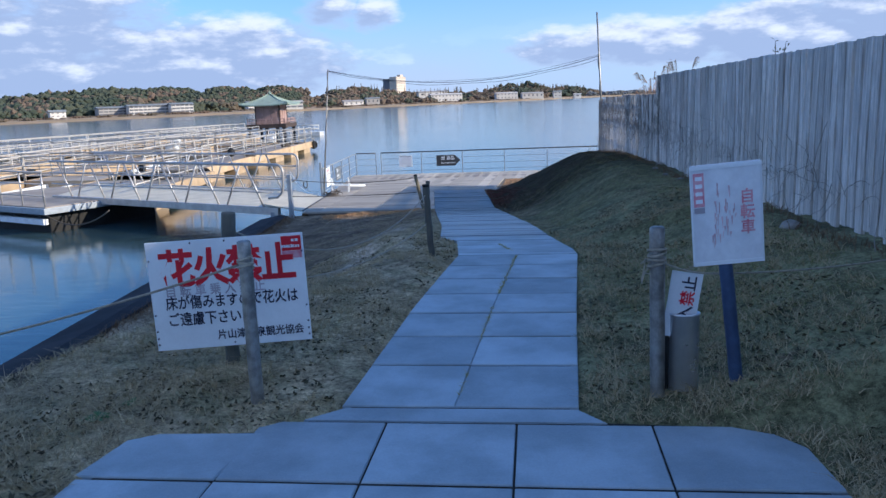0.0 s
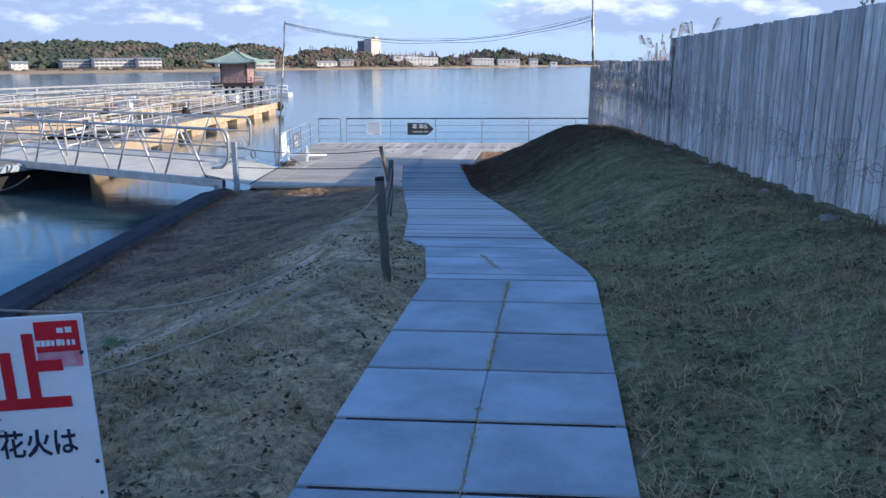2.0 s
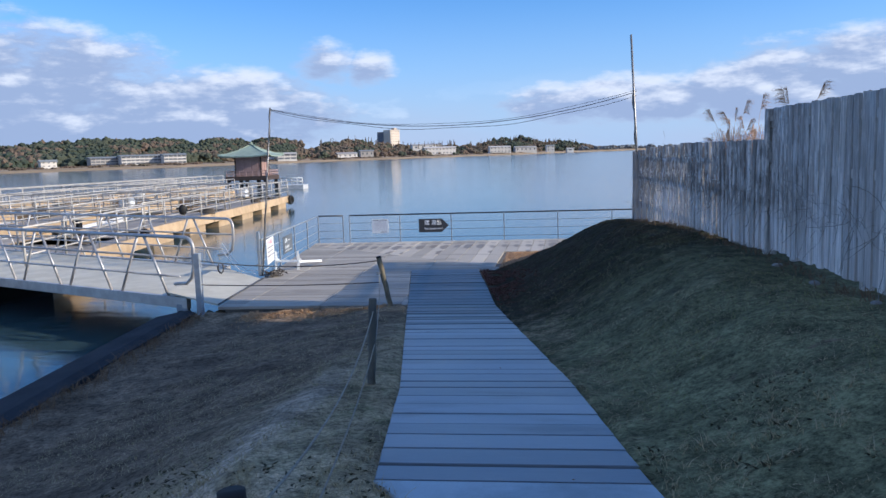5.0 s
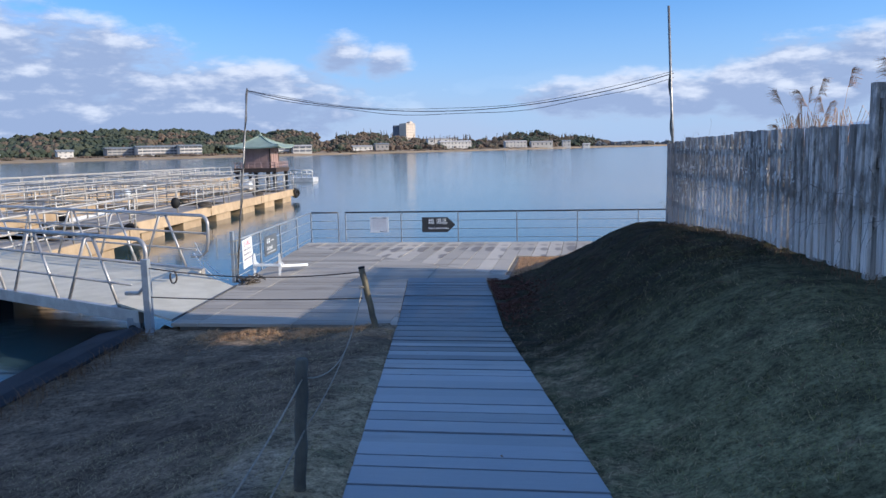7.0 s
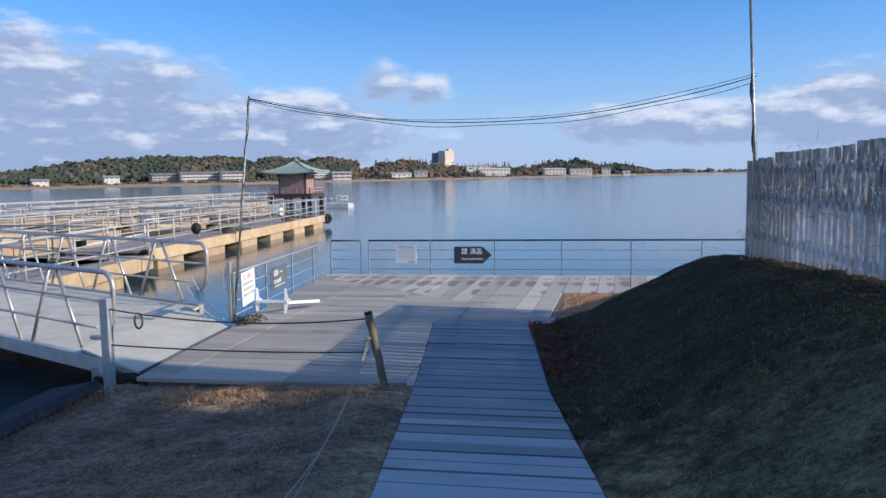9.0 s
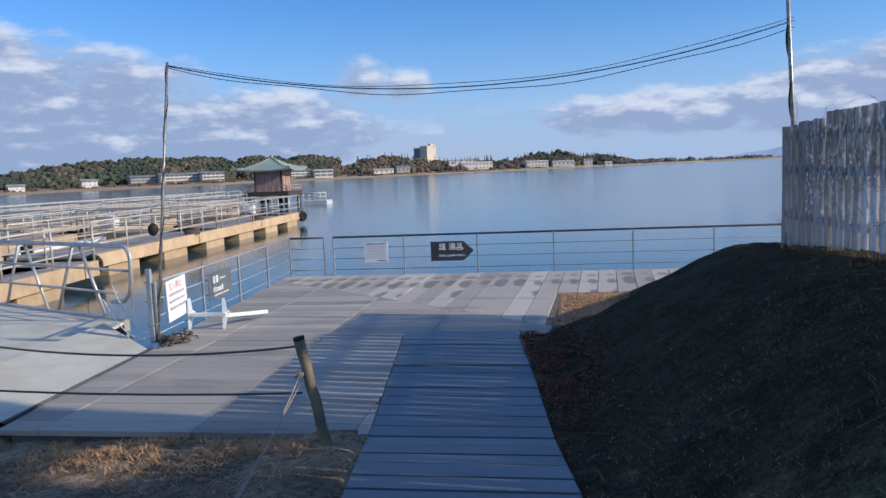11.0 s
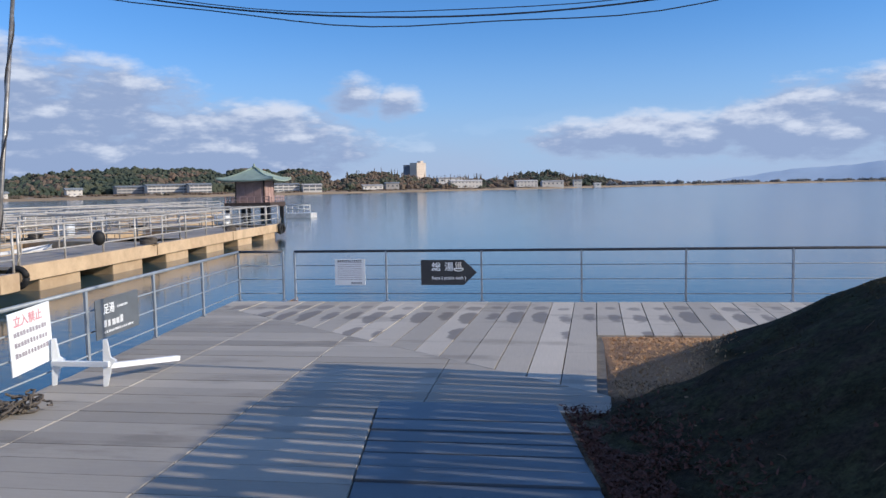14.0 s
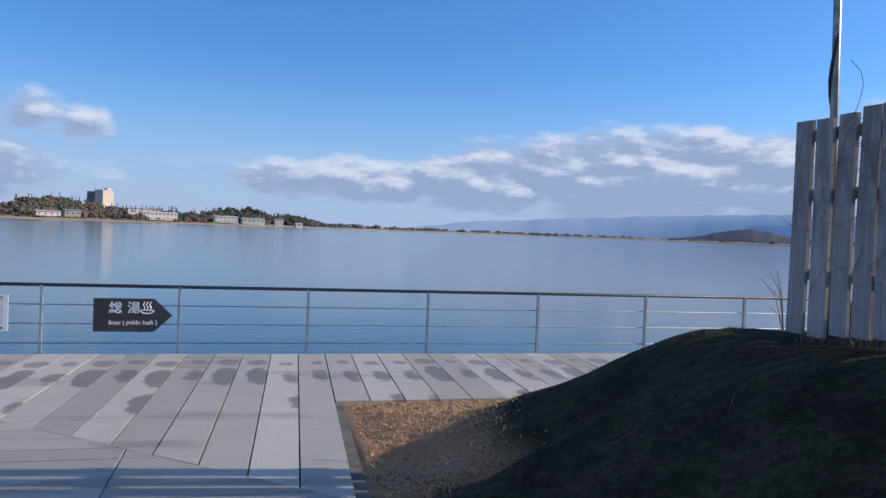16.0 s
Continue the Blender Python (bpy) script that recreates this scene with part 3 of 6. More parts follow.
# ---- the lie of the land ----
WATER_Z = -0.85
ROAD = ((-60, 1.03), (5, 1.05), (7, 1.09), (9, 1.04), (11, 0.88), (12.9, 0.70), (20.1, 0.0), (60, 0.0))
LEFT = ((-60, -0.4), (4.70, -0.4), (4.80, -0.2), (4.83, 0.2), (4.96, 0.40), (5.13, 0.57), (9.2, 0.80), (10.8, 0.62), (11.1, 0.37), (13.4, 0.12), (16.3, -0.31), (19.75, -0.82), (24.0, -1.38))
RIGHT = ((-60, 2.78), (4.70, 2.78), (4.86, 2.66), (4.95, 2.48), (4.975, 1.95), (5.13, 1.81), (6.8, 1.89), (9.2, 2.03), (9.7, 2.0), (11.0, 1.8), (13.5, 1.54), (16.5, 1.12), (19.5, 0.70), (21.9, 0.40), (24.0, 0.10))
BANK = ((-60, 1.5), (6.7, 1.5), (9.7, 1.38), (14, 1.27), (19.3, 1.24), (21.3, 1.16), (24.5, 0.945), (60, 0.9))
FENCE_X = 3.85


def along(rows, y):
    for (a, u), (b, v) in zip(rows, rows[1:]):
        if y <= b:
            return u + (v - u) * (y - a) / (b - a) if y > a else u
    return rows[-1][1]


def smooth(a, b, x):
    t = min(max((x - a) / (b - a), 0.0), 1.0)
    return t * t * (3 - 2 * t)


def road(y):
    return along(ROAD, y)


def kerb_x(y):
    return -4.08 - 0.075 * (min(max(y, 6), 22) - 13)


def land(x, y, rough=True):
    """Height of the ground."""
    zr, xl, xr = road(y), along(LEFT, y), along(RIGHT, y)
    if y > 24.0:
        xl, xr = -1.38, 0.10 + 0.5 * smooth(24.0, 24.4, y)
    if xl <= x <= xr:
        z = zr
    elif x > xr:
        u = (x - xr) / (FENCE_X - xr)
        top = along(BANK, y)
        if y < 10:
            s = smooth(0.1, 1.05, u)
        else:
            s = smooth(0.03, 0.82, u)
        end = 1 - smooth(24.85, 27.1, y + 0.06 * max(0.0, FENCE_X - x))
        z = zr + (top - zr) * s * end
        if x > FENCE_X + 0.6:
            z -= 0.02 * (x - FENCE_X - 0.6)
        # unseen rise added behind the end of the fence, to shade the mound's slope
        z += 1.05 * smooth(4.25, 5.5, x) * smooth(22.6, 24.2, y) * (1 - smooth(24.9, 26.7, y))
    else:
        sh = 0.75 + 1.4 * smooth(9.0, 5.5, y) - 0.35 * smooth(12, 18, y)
        xs, xk = xl - sh, kerb_x(y)
        w = min(max((xs - x) / max(xs - xk, 0.3), 0.0), 1.0)
        z = zr + (-0.12 - zr) * (1 - (1 - w) ** 1.6)
    if rough and not (xl - 0.02 <= x <= xr + 0.02):
        q = min(1.0, min(abs(x - xl), abs(x - xr)) / 0.25)
        z += q * (0.05 * noise.noise((x * 0.9, y * 0.9, 3.1)) + 0.028 * noise.noise((x * 3.7, y * 3.7, 7.7)) + 0.012 * noise.noise((x * 11, y * 11, 1.7)))
    # level where it meets the deck
    if x > xr and y > 24.0:
        edge = min(max(x - (0.56 + 0.045 * (y - 24.07)), 0.0), max(26.97 - y, 0.0))
        z += (-0.025 - z) * smooth(0.35, 0.04, edge)
    # under the paving, under the deck, and down into the lake
    if xl < x <= xr:
        z -= 0.05
    if (y > 20.2 and x < xl + 0.02) or (y > 24.1 and x < 0.40 + 0.045 * (y - 24.07)) or y > 27.12:
        z = min(z, -0.3)
    if y > 29.4:
        z -= 1.5 * smooth(29.4, 29.9, y) + 2.0
    kx = kerb_x(y) - 0.05
    if x < kx:
        z = -0.2 - 2.5 * smooth(kx, kx - 0.25, x)
    return z


def build_ground():
    xs = sorted(set([-60, -30, -15, -9, -6.5] + [round(-5.6 + 0.11 * i, 3) for i in range(98)] + [5.6, 6.5, 8, 11, 16, 25, 40, 70]))
    ys = sorted(set([-70, -40, -20, -10, -5, -2, 0, 1.5, 2.5] + [round(3.2 + 0.11 * i, 3) for i in range(246)] + [30.6, 32]))
    verts = [(x, y, land(x, y)) for y in ys for x in xs]
    n = len(xs)
    faces = [(j * n + i, j * n + i + 1, (j + 1) * n + i + 1, (j + 1) * n + i) for j in range(len(ys) - 1) for i in range(n - 1)]
    me = bpy.data.meshes.new("ground")
    me.from_pydata(verts, [], faces)
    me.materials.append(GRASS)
    me.polygons.foreach_set("use_smooth", [True] * len(me.polygons))
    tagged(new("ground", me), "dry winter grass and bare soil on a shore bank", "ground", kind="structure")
    # the lake
    bm = bmesh.new()
    vs = [bm.verts.new(p) for p in ((-4500, -300, WATER_Z), (4500, -300, WATER_Z), (4500, 4800, WATER_Z), (-4500, 4800, WATER_Z))]
    bm.faces.new(vs)
    tagged(part("water", bm, WATER), "calm blue lake with faint ripples", "lake", kind="structure")
    # kerb along the water: a sloping concrete edge
    bm = bmesh.new()
    rows = []
    for i in range(57):
        y = -8 + 0.5 * i
        k = kerb_x(y)
        rows.append([bm.verts.new(p) for p in ((k, y, -0.55), (k, y, -0.09), (k - 0.16, y, -0.05), (k - 0.72, y, -0.16), (k - 0.80, y, -0.20), (k - 0.86, y, -1.3))])
    for a, b in zip(rows, rows[1:]):
        for j in range(5):
            bm.faces.new((a[j], a[j + 1], b[j + 1], b[j]))
    tagged(part("kerb", bm, CONCRETE), "wide dark concrete kerb along the water", "kerb", kind="structure")


build_ground()


# ---- fence ----
FENCE_END, STEP_Y = 24.62, 16.7


def fence_line(y):
    return 4.0 if y < STEP_Y - 0.12 else 3.96 - 0.43 * min(1.0, max(0.0, y - STEP_Y) / (FENCE_END - STEP_Y)) ** 0.75


def build_fence():
    f = thing("fence", "tall weathered grey board fence on the bank", "fence")
    rng = random.Random(4)

    def boards(y0, y1, pitch, width, top):
        n = int(round((y1 - y0) / pitch))
        for i in range(n):
            y = y0 + (i + 0.5) * (y1 - y0) / n
            x = fence_line(y)
            zb = along(BANK, y) + (0.06 if y < STEP_Y else 0.04) + rng.uniform(-0.02, 0.02)
            zt = top + rng.uniform(-0.009, 0.007)
            w = width * rng.uniform(0.94, 1.03) / 2
            bm = bmesh.new()
            t, c = 0.022, rng.uniform(-0.006, 0.006)
            # four-sided board with a slight cup and a worn top
            prof = ((-w, -t), (-w * 0.3, -t - 0.004 + c), (w * 0.3, -t - 0.003 + c), (w, -t), (w, t * 0.3), (-w, t * 0.3))
            rows = []
            for z, dx in ((zb, rng.uniform(-0.012, 0.012)), ((zb + zt) / 2, rng.uniform(-0.006, 0.006)), (zt, rng.uniform(-0.014, 0.014))):
                rows.append([bm.verts.new((px + dx, py, z)) for py, px in prof])
            tilt = rng.uniform(-0.008, 0.008)
            for v in rows[2]:
                v.co.z += v.co.y * rng.uniform(-0.08, 0.08)
                v.co.y += tilt
            for a, b in zip(rows, rows[1:]):
                for j in range(6):
                    bm.faces.new((a[j], a[(j + 1) % 6], b[(j + 1) % 6], b[j]))
            bm.faces.new(rows[2])
            bm.faces.new(list(reversed(rows[0])))
            bmesh.ops.recalc_face_normals(bm, faces=bm.faces)
            o = part("board", bm, FENCE, f)
            o.location = (x, y, 0)
            o.rotation_euler = (0, 0, rng.uniform(-0.03, 0.03))

    boards(-6.0, 4.5, 0.30, 0.295, 2.93)
    boards(4.5, STEP_Y + 0.02, 0.147, 0.117, 2.93)
    boards(STEP_Y - 0.10, 20.4, 0.160, 0.130, 2.585)
    boards(20.4, 23.2, 0.186, 0.141, 2.55)
    boards(23.2, 24.05, 0.186, 0.146, 2.49)
    boards(24.05, FENCE_END, 0.19, 0.156, 2.46)
    for y0, y1, hs in ((-6.0, STEP_Y, (1.75, 2.25, 2.75)), (STEP_Y, FENCE_END, (1.40, 1.95, 2.36))):
        for h in hs:
            x0, x1 = fence_line(y0 + 0.01) + 0.045, fence_line(y1 - 0.01) + 0.045
            bm = bmesh.new()
            box(bm, (-0.022, -(y1 - y0) / 2, -0.04), (0.022, (y1 - y0) / 2, 0.04), pose((x0 + x1) / 2, (y0 + y1) / 2, h, 0, 0, math.degrees(-math.atan2(x1 - x0, y1 - y0))))
            part("rail", bm, FENCE, f)
    y = -5.5
    while y < FENCE_END:
        x = fence_line(y) + 0.115
        top = 2.85 if y < STEP_Y else 2.46
        box_part("post", (x - 0.045, y - 0.045, along(BANK, y) - 0.4), (x + 0.045, y + 0.045, top), FENCE, f)
        y += 1.8
    box_part("post", (3.965, STEP_Y - 0.02, 0.9), (4.10, STEP_Y + 0.075, 2.93), FENCE, f)
    # dry creeper that clings to the boards
    bm = bmesh.new()
    rng = random.Random(12)
    for i in range(460):
        y = 24.2 - 17.5 * rng.random() ** 1.25
        z = rng.gauss(1.84, 0.09) if y < 19 else rng.uniform(1.35, 2.45)
        p = Vector((fence_line(y) - 0.04, y, z))
        pts, d = [p.copy()], Vector((0, rng.choice((-1, 1)) * rng.uniform(0.3, 1), rng.uniform(-0.7, 0.7))).normalized()
        for j in range(rng.randint(3, 6)):
            d = (d + Vector((rng.uniform(-0.25, 0.2), rng.uniform(-0.5, 0.5), rng.uniform(-0.5, 0.4)))).normalized()
            p = p + d * rng.uniform(0.05, 0.13)
            p.x = min(p.x, fence_line(p.y) - 0.025)
            pts.append(p.copy())
        tube(bm, pts, rng.uniform(0.0012, 0.0030), 4)
    # white flakes painted in for bright daylight through the board gaps
    glint = bmesh.new()
    for i in range(900):
        y = 23.7 - 5.6 * rng.random() ** 1.2
        z = rng.choice((rng.gauss(2.36, 0.04), rng.gauss(2.08, 0.05), rng.gauss(1.78, 0.13), rng.gauss(1.55, 0.12)))
        c = Vector((fence_line(y) - 0.036, y, min(z, 2.46)))
        r = rng.uniform(0.008, 0.024)
        t = rng.uniform(0, 6.3)
        vs = [glint.verts.new(c + Vector((rng.uniform(-0.012, 0.004), math.cos(t + a) * r * e, math.sin(t + a) * r * 1.5))) for a, e in ((0, 1), (1.4, 0.6), (3.1, 1), (4.6, 0.5))]
        glint.faces.new(vs)
    tagged(part("creeper_leaves", glint, GAPGLINT), "white flakes standing in for light through the fence gaps", "creeper", kind="stuff")
    tagged(part("dry_creeper", bm, VINE), "dry grey creeper stems clinging to the board fence", "creeper", kind="stuff")


build_fence()

# plain unseen walls added beyond the fence on its sunny side, to cast shade
for y0, y1, h in ((-30.0, 17.15, 7.6), (17.95, 18.6, 7.6)):
    w = box_part("wall_east", (13.0, y0, 0.3), (13.3, y1, h), PLASTER)
    tagged(w, "unseen plain wall added to shade the bank", "wall", kind="structure")

# lintel added over the gap, so the light patch ends sooner
w = box_part("wall_east", (13.0, 17.15, 6.85), (13.3, 17.95, 7.6), PLASTER)
tagged(w, "unseen lintel added to trim the light patch", "wall", kind="structure")

# ---- paved path, boardwalk and deck ----
def row_piece(y0, y1, x0, x1, name, mat, owner, gap=0.014, thick=0.06, top=road, jig=0.0, side=0.005):
    """One slab or board between y0 and y1; x0 and x1 are functions of y."""
    poly = [(x0(y0) + side, y0 + gap), (x1(y0) - side, y0 + gap), (x1(y1) - side, y1 - gap), (x0(y1) + side, y1 - gap)]
    return plate(poly, name, mat, owner, thick, top, jig)


def plate(poly, name, mat, owner, thick=0.05, top=road, jig=0.0):
    cx, cy = sum(p[0] for p in poly) / len(poly), sum(p[1] for p in poly) / len(poly)
    dz = random.uniform(-jig, jig)
    bm = bmesh.new()
    b = 0.006
    def shrink(p, s):
        d = math.hypot(p[0] - cx, p[1] - cy) or 1
        return (p[0] - (p[0] - cx) / d * s - cx, p[1] - (p[1] - cy) / d * s - cy)
    h = lambda x, y: top(y + cy) + dz
    lo = [bm.verts.new((*q, h(*q) - thick)) for q in (shrink(p, 0) for p in poly)]
    mi = [bm.verts.new((*q, h(*q) - b)) for q in (shrink(p, 0) for p in poly)]
    hi = [bm.verts.new((*q, h(*q))) for q in (shrink(p, b) for p in poly)]
    n = len(poly)
    for r0, r1 in ((lo, mi), (mi, hi)):
        for i in range(n):
            bm.faces.new((r0[i], r0[(i + 1) % n], r1[(i + 1) % n], r1[i]))
    bm.faces.new(hi)
    bmesh.ops.recalc_face_normals(bm, faces=bm.faces)
    o = part(name, bm, mat, owner)
    o.location = (cx, cy, 0)
    return o


def build_paths():
    pave = tagged(new("pavement"), "blue-grey concrete paving slabs of a footpath", "path", kind="structure")
    # the bed under all joints
    bm = bmesh.new()
    ys = [-8, 0, 4.2, 4.68, 4.78, 4.83, 4.86, 4.95, 4.98, 5.13, 7, 9, 9.17]
    rows = [[bm.verts.new((along(LEFT, y) + 0.05, y, road(y) - 0.010)), bm.verts.new((along(RIGHT, y) - 0.05, y, road(y) - 0.010))] for y in ys]
    for a, b in zip(rows, rows[1:]):
        bm.faces.new((a[0], a[1], b[1], b[0]))
    part("joint_bed", bm, JOINT, pave)
    # forecourt, slabs of 0.645 m, its outer corners rounded
    xs = (-0.42, 0.21, 0.85, 1.495, 2.14, 2.80)
    yy = [4.95 - 0.625 * i for i in range(14)]
    for j in range(13):
        for i in range(5):
            x0, x1, y0, y1 = xs[i] + 0.005, xs[i + 1] - 0.005, yy[j + 1] + 0.014, yy[j] - 0.014
            poly = [(x0, y0), (x1, y0), (x1, y1), (x0, y1)]
            if j == 0 and i == 0:
                poly = [(x0 - 0.02, y0), (x1, y0), (x1 + 0.06, y1 - 0.14), (x0 + 0.16, y1 - 0.16), (x0 + 0.03, y1 - 0.24)]
            if j == 0 and i == 4:
                poly = [(x0, y0), (x1, y0), (x1 - 0.02, y1 - 0.22), (x1 - 0.12, y1 - 0.08), (x1 - 0.3, y1), (x0, y1)]
            plate(poly, "slab", SLAB, pave, 0.06, road, 0.002)
    plate([(0.42, 4.962), (1.93, 4.962), (1.80, 5.115), (0.60, 5.115)], "slab", SLAB, pave)
    rows = (5.13, 5.74, 6.27, 6.80, 7.37, 7.96, 8.57, 9.17)
    mid = lambda y: 1.17 + (y - 5.13) * 0.059
    for y0, y1 in zip(rows, rows[1:]):
        row_piece(y0, y1, lambda y: along(LEFT, y), lambda y: mid(y) + 0.004, "slab", SLAB, pave, gap=0.015, jig=0.003)
        row_piece(y0, y1, lambda y: mid(y) - 0.004, lambda y: along(RIGHT, y), "slab", SLAB, pave, gap=0.015, jig=0.003)
    # boardwalk down to the lake
    walkway = tagged(new("boardwalk"), "weathered grey boardwalk sloping down to the lake deck", "boardwalk", kind="structure")
    bm = bmesh.new()
    ys = [9.17, 10, 10.8, 11.0, 11.1, 12.9, 16, 20.1, 23.95]
    r = [[bm.verts.new((along(LEFT, y) + 0.02, y, road(y) - 0.016)), bm.verts.new((along(RIGHT, y) - 0.02, y, road(y) - 0.016))] for y in ys]
    for a, b in zip(r, r[1:]):
        bm.faces.new((a[0], a[1], b[1], b[0]))
    part("bearer_bed", bm, JOINT, walkway)
    cuts = [9.18, 9.36, 9.66, 10.15, 10.68, 11.1]
    rng = random.Random(3)
    while cuts[-1] < 23.7:
        cuts.append(cuts[-1] + rng.choice((0.235, 0.255, 0.265, 0.275, 0.30)))
    cuts[-1] = 23.97
    # lower boards: darker damp copy, their shade partly put into the colour
    for y0, y1 in zip(cuts, cuts[1:]):
        row_piece(y0, y1, lambda y: along(LEFT, y), lambda y: along(RIGHT, y), "slab" if y1 < 11.2 else "board", SLAB if y1 < 11.2 else BOARD if y0 < 16.5 + rng.uniform(0, 2.5) else BOARD_SHADED, walkway, gap=rng.choice((0.008, 0.011, 0.014, 0.018)), jig=0.006)
    # lake deck
    deck = tagged(new("deck"), "weathered grey lake deck of boards with damp spots", "deck", kind="structure")
    edge_l = ((-4.22, 20.0), (-5.12, 29.72))
    diag = ((0.40, 24.40), (-5.2, 29.15))
    bm = bmesh.new()
    prism(bm, [(-4.1, 20.08), (-0.83, 20.08), (-1.36, 23.97), (0.53, 24.1), (0.67, 26.97), (10.2, 26.97), (10.2, 29.7), (-5.05, 29.7)], -0.22, -0.03)
    part("deck_frame", bm, DECKBED, deck)
    flat = lambda y: 0.0
    cols = (-5.4, -3.82, -2.41, -1.0, 0.9)
    y = 20.05
    while y < 29.6:
        y1 = y + rng.choice((0.255, 0.265, 0.275))
        for c0, c1 in zip(cols, cols[1:]):
            g = 0.0035
            p = [(c0 + g, y + g), (c1 - g, y + g), (c1 - g, y1 - g), (c0 + g, y1 - g)]
            p = clip(p, edge_l[1], edge_l[0])
            p = clip(p, diag[0], diag[1]) if p else p
            if p and y1 < 24.0:
                p = clip(p, (-0.86, 20.05), (-1.39, 24.0))
            elif p:
                p = clip(p, (0.54, 23.97), (0.69, 27.0))
            if p and area(p) > 0.004:
                plate(p, "board", DECK, deck, 0.05, flat, 0.0025)
        y = y1
    x = -5.2
    while x < 9.8:
        x1 = x + 0.33
        g, sl = 0.006, 0.055
        p = [(x + g - sl * 5.4, 24.2), (x1 - g - sl * 5.4, 24.2), (x1 - g, 29.62), (x + g, 29.62)]
        p = clip(p, diag[1], diag[0])
        if p:
            p = clip(p, edge_l[1], edge_l[0])
        if p and x1 > 0.95:
            p = clip(p, (-9.0, 26.975), (9.0, 26.975))
        elif p:
            p = clip(p, (0.54, 23.97), (0.69, 27.0))
        if p and area(p) > 0.01:
            o = plate(p, "board", DECK_WET, deck, 0.05, flat, 0.003)
            # local origin at the rail end, so that the damp spots keep their distance from the water
            xc = x + 0.165
            dx, dy = o.location.x - xc, o.location.y - 29.62
            o.data.transform(Matrix.Translation((dx, dy, 0)))
            o.location = (xc, 29.62, 0)
        x = x1


build_paths()


# ---- railing of the deck ----
def build_railing():
    rail = thing("deck_railing", "low grey steel railing along the lake edge of the deck", "railing")
    a, b = Vector((-4.59, 23.46, 0)), Vector((-5.04, 29.72, 0))
    heights = (0.57, 0.345, 0.115)
    side = [a.lerp(b, i / 4) for i in range(5)]
    front = [Vector((x, 29.72, 0)) for x in (-4.28, -4.08, -2.56, -1.03, 0.52, 2.08, 3.62, 5.24, 6.84, 8.44, 10.04)]
    for p in side + front:
        bm = bmesh.new()
        box(bm, (-0.014, -0.02, 0.0), (0.014, 0.02, 0.80), Matrix.Translation(p))
        box(bm, (-0.035, -0.035, 0.0), (0.035, 0.035, 0.01), Matrix.Translation(p))
        part("post", bm, RAILPAINT, rail)
    for p, q in ((a, b), (b, front[0]), (front[1], front[-1])):
        up = Vector((0, 0, 0.80))
        tube_part("top_rail", [p + up, q + up], 0.021, RAILPAINT if p == a else RAILDARK, rail, "" if p == a else "dark-painted top rail")
        for h in heights:
            up = Vector((0, 0, h))
            tube_part("rail", [p + up, q + up], 0.0085, RAILPAINT, rail, seg=6)


build_railing()


def panel_of(s):
    """The board of a sign, which carries its writing."""
    return next(o for o in s.children if o.name.startswith("panel"))


def flat_sign(name, label, w, h, mat, m, thick=0.012, category="sign", round_=0.02):
    """A sign board centred on m, its face towards -y of m."""
    s = thing(name, label, category)
    s.matrix_basis = m
    bm = bmesh.new()
    box(bm, (-w / 2, 0, -h / 2), (w / 2, thick, h / 2), None, 0.004)
    part("panel", bm, mat, s)
    return s


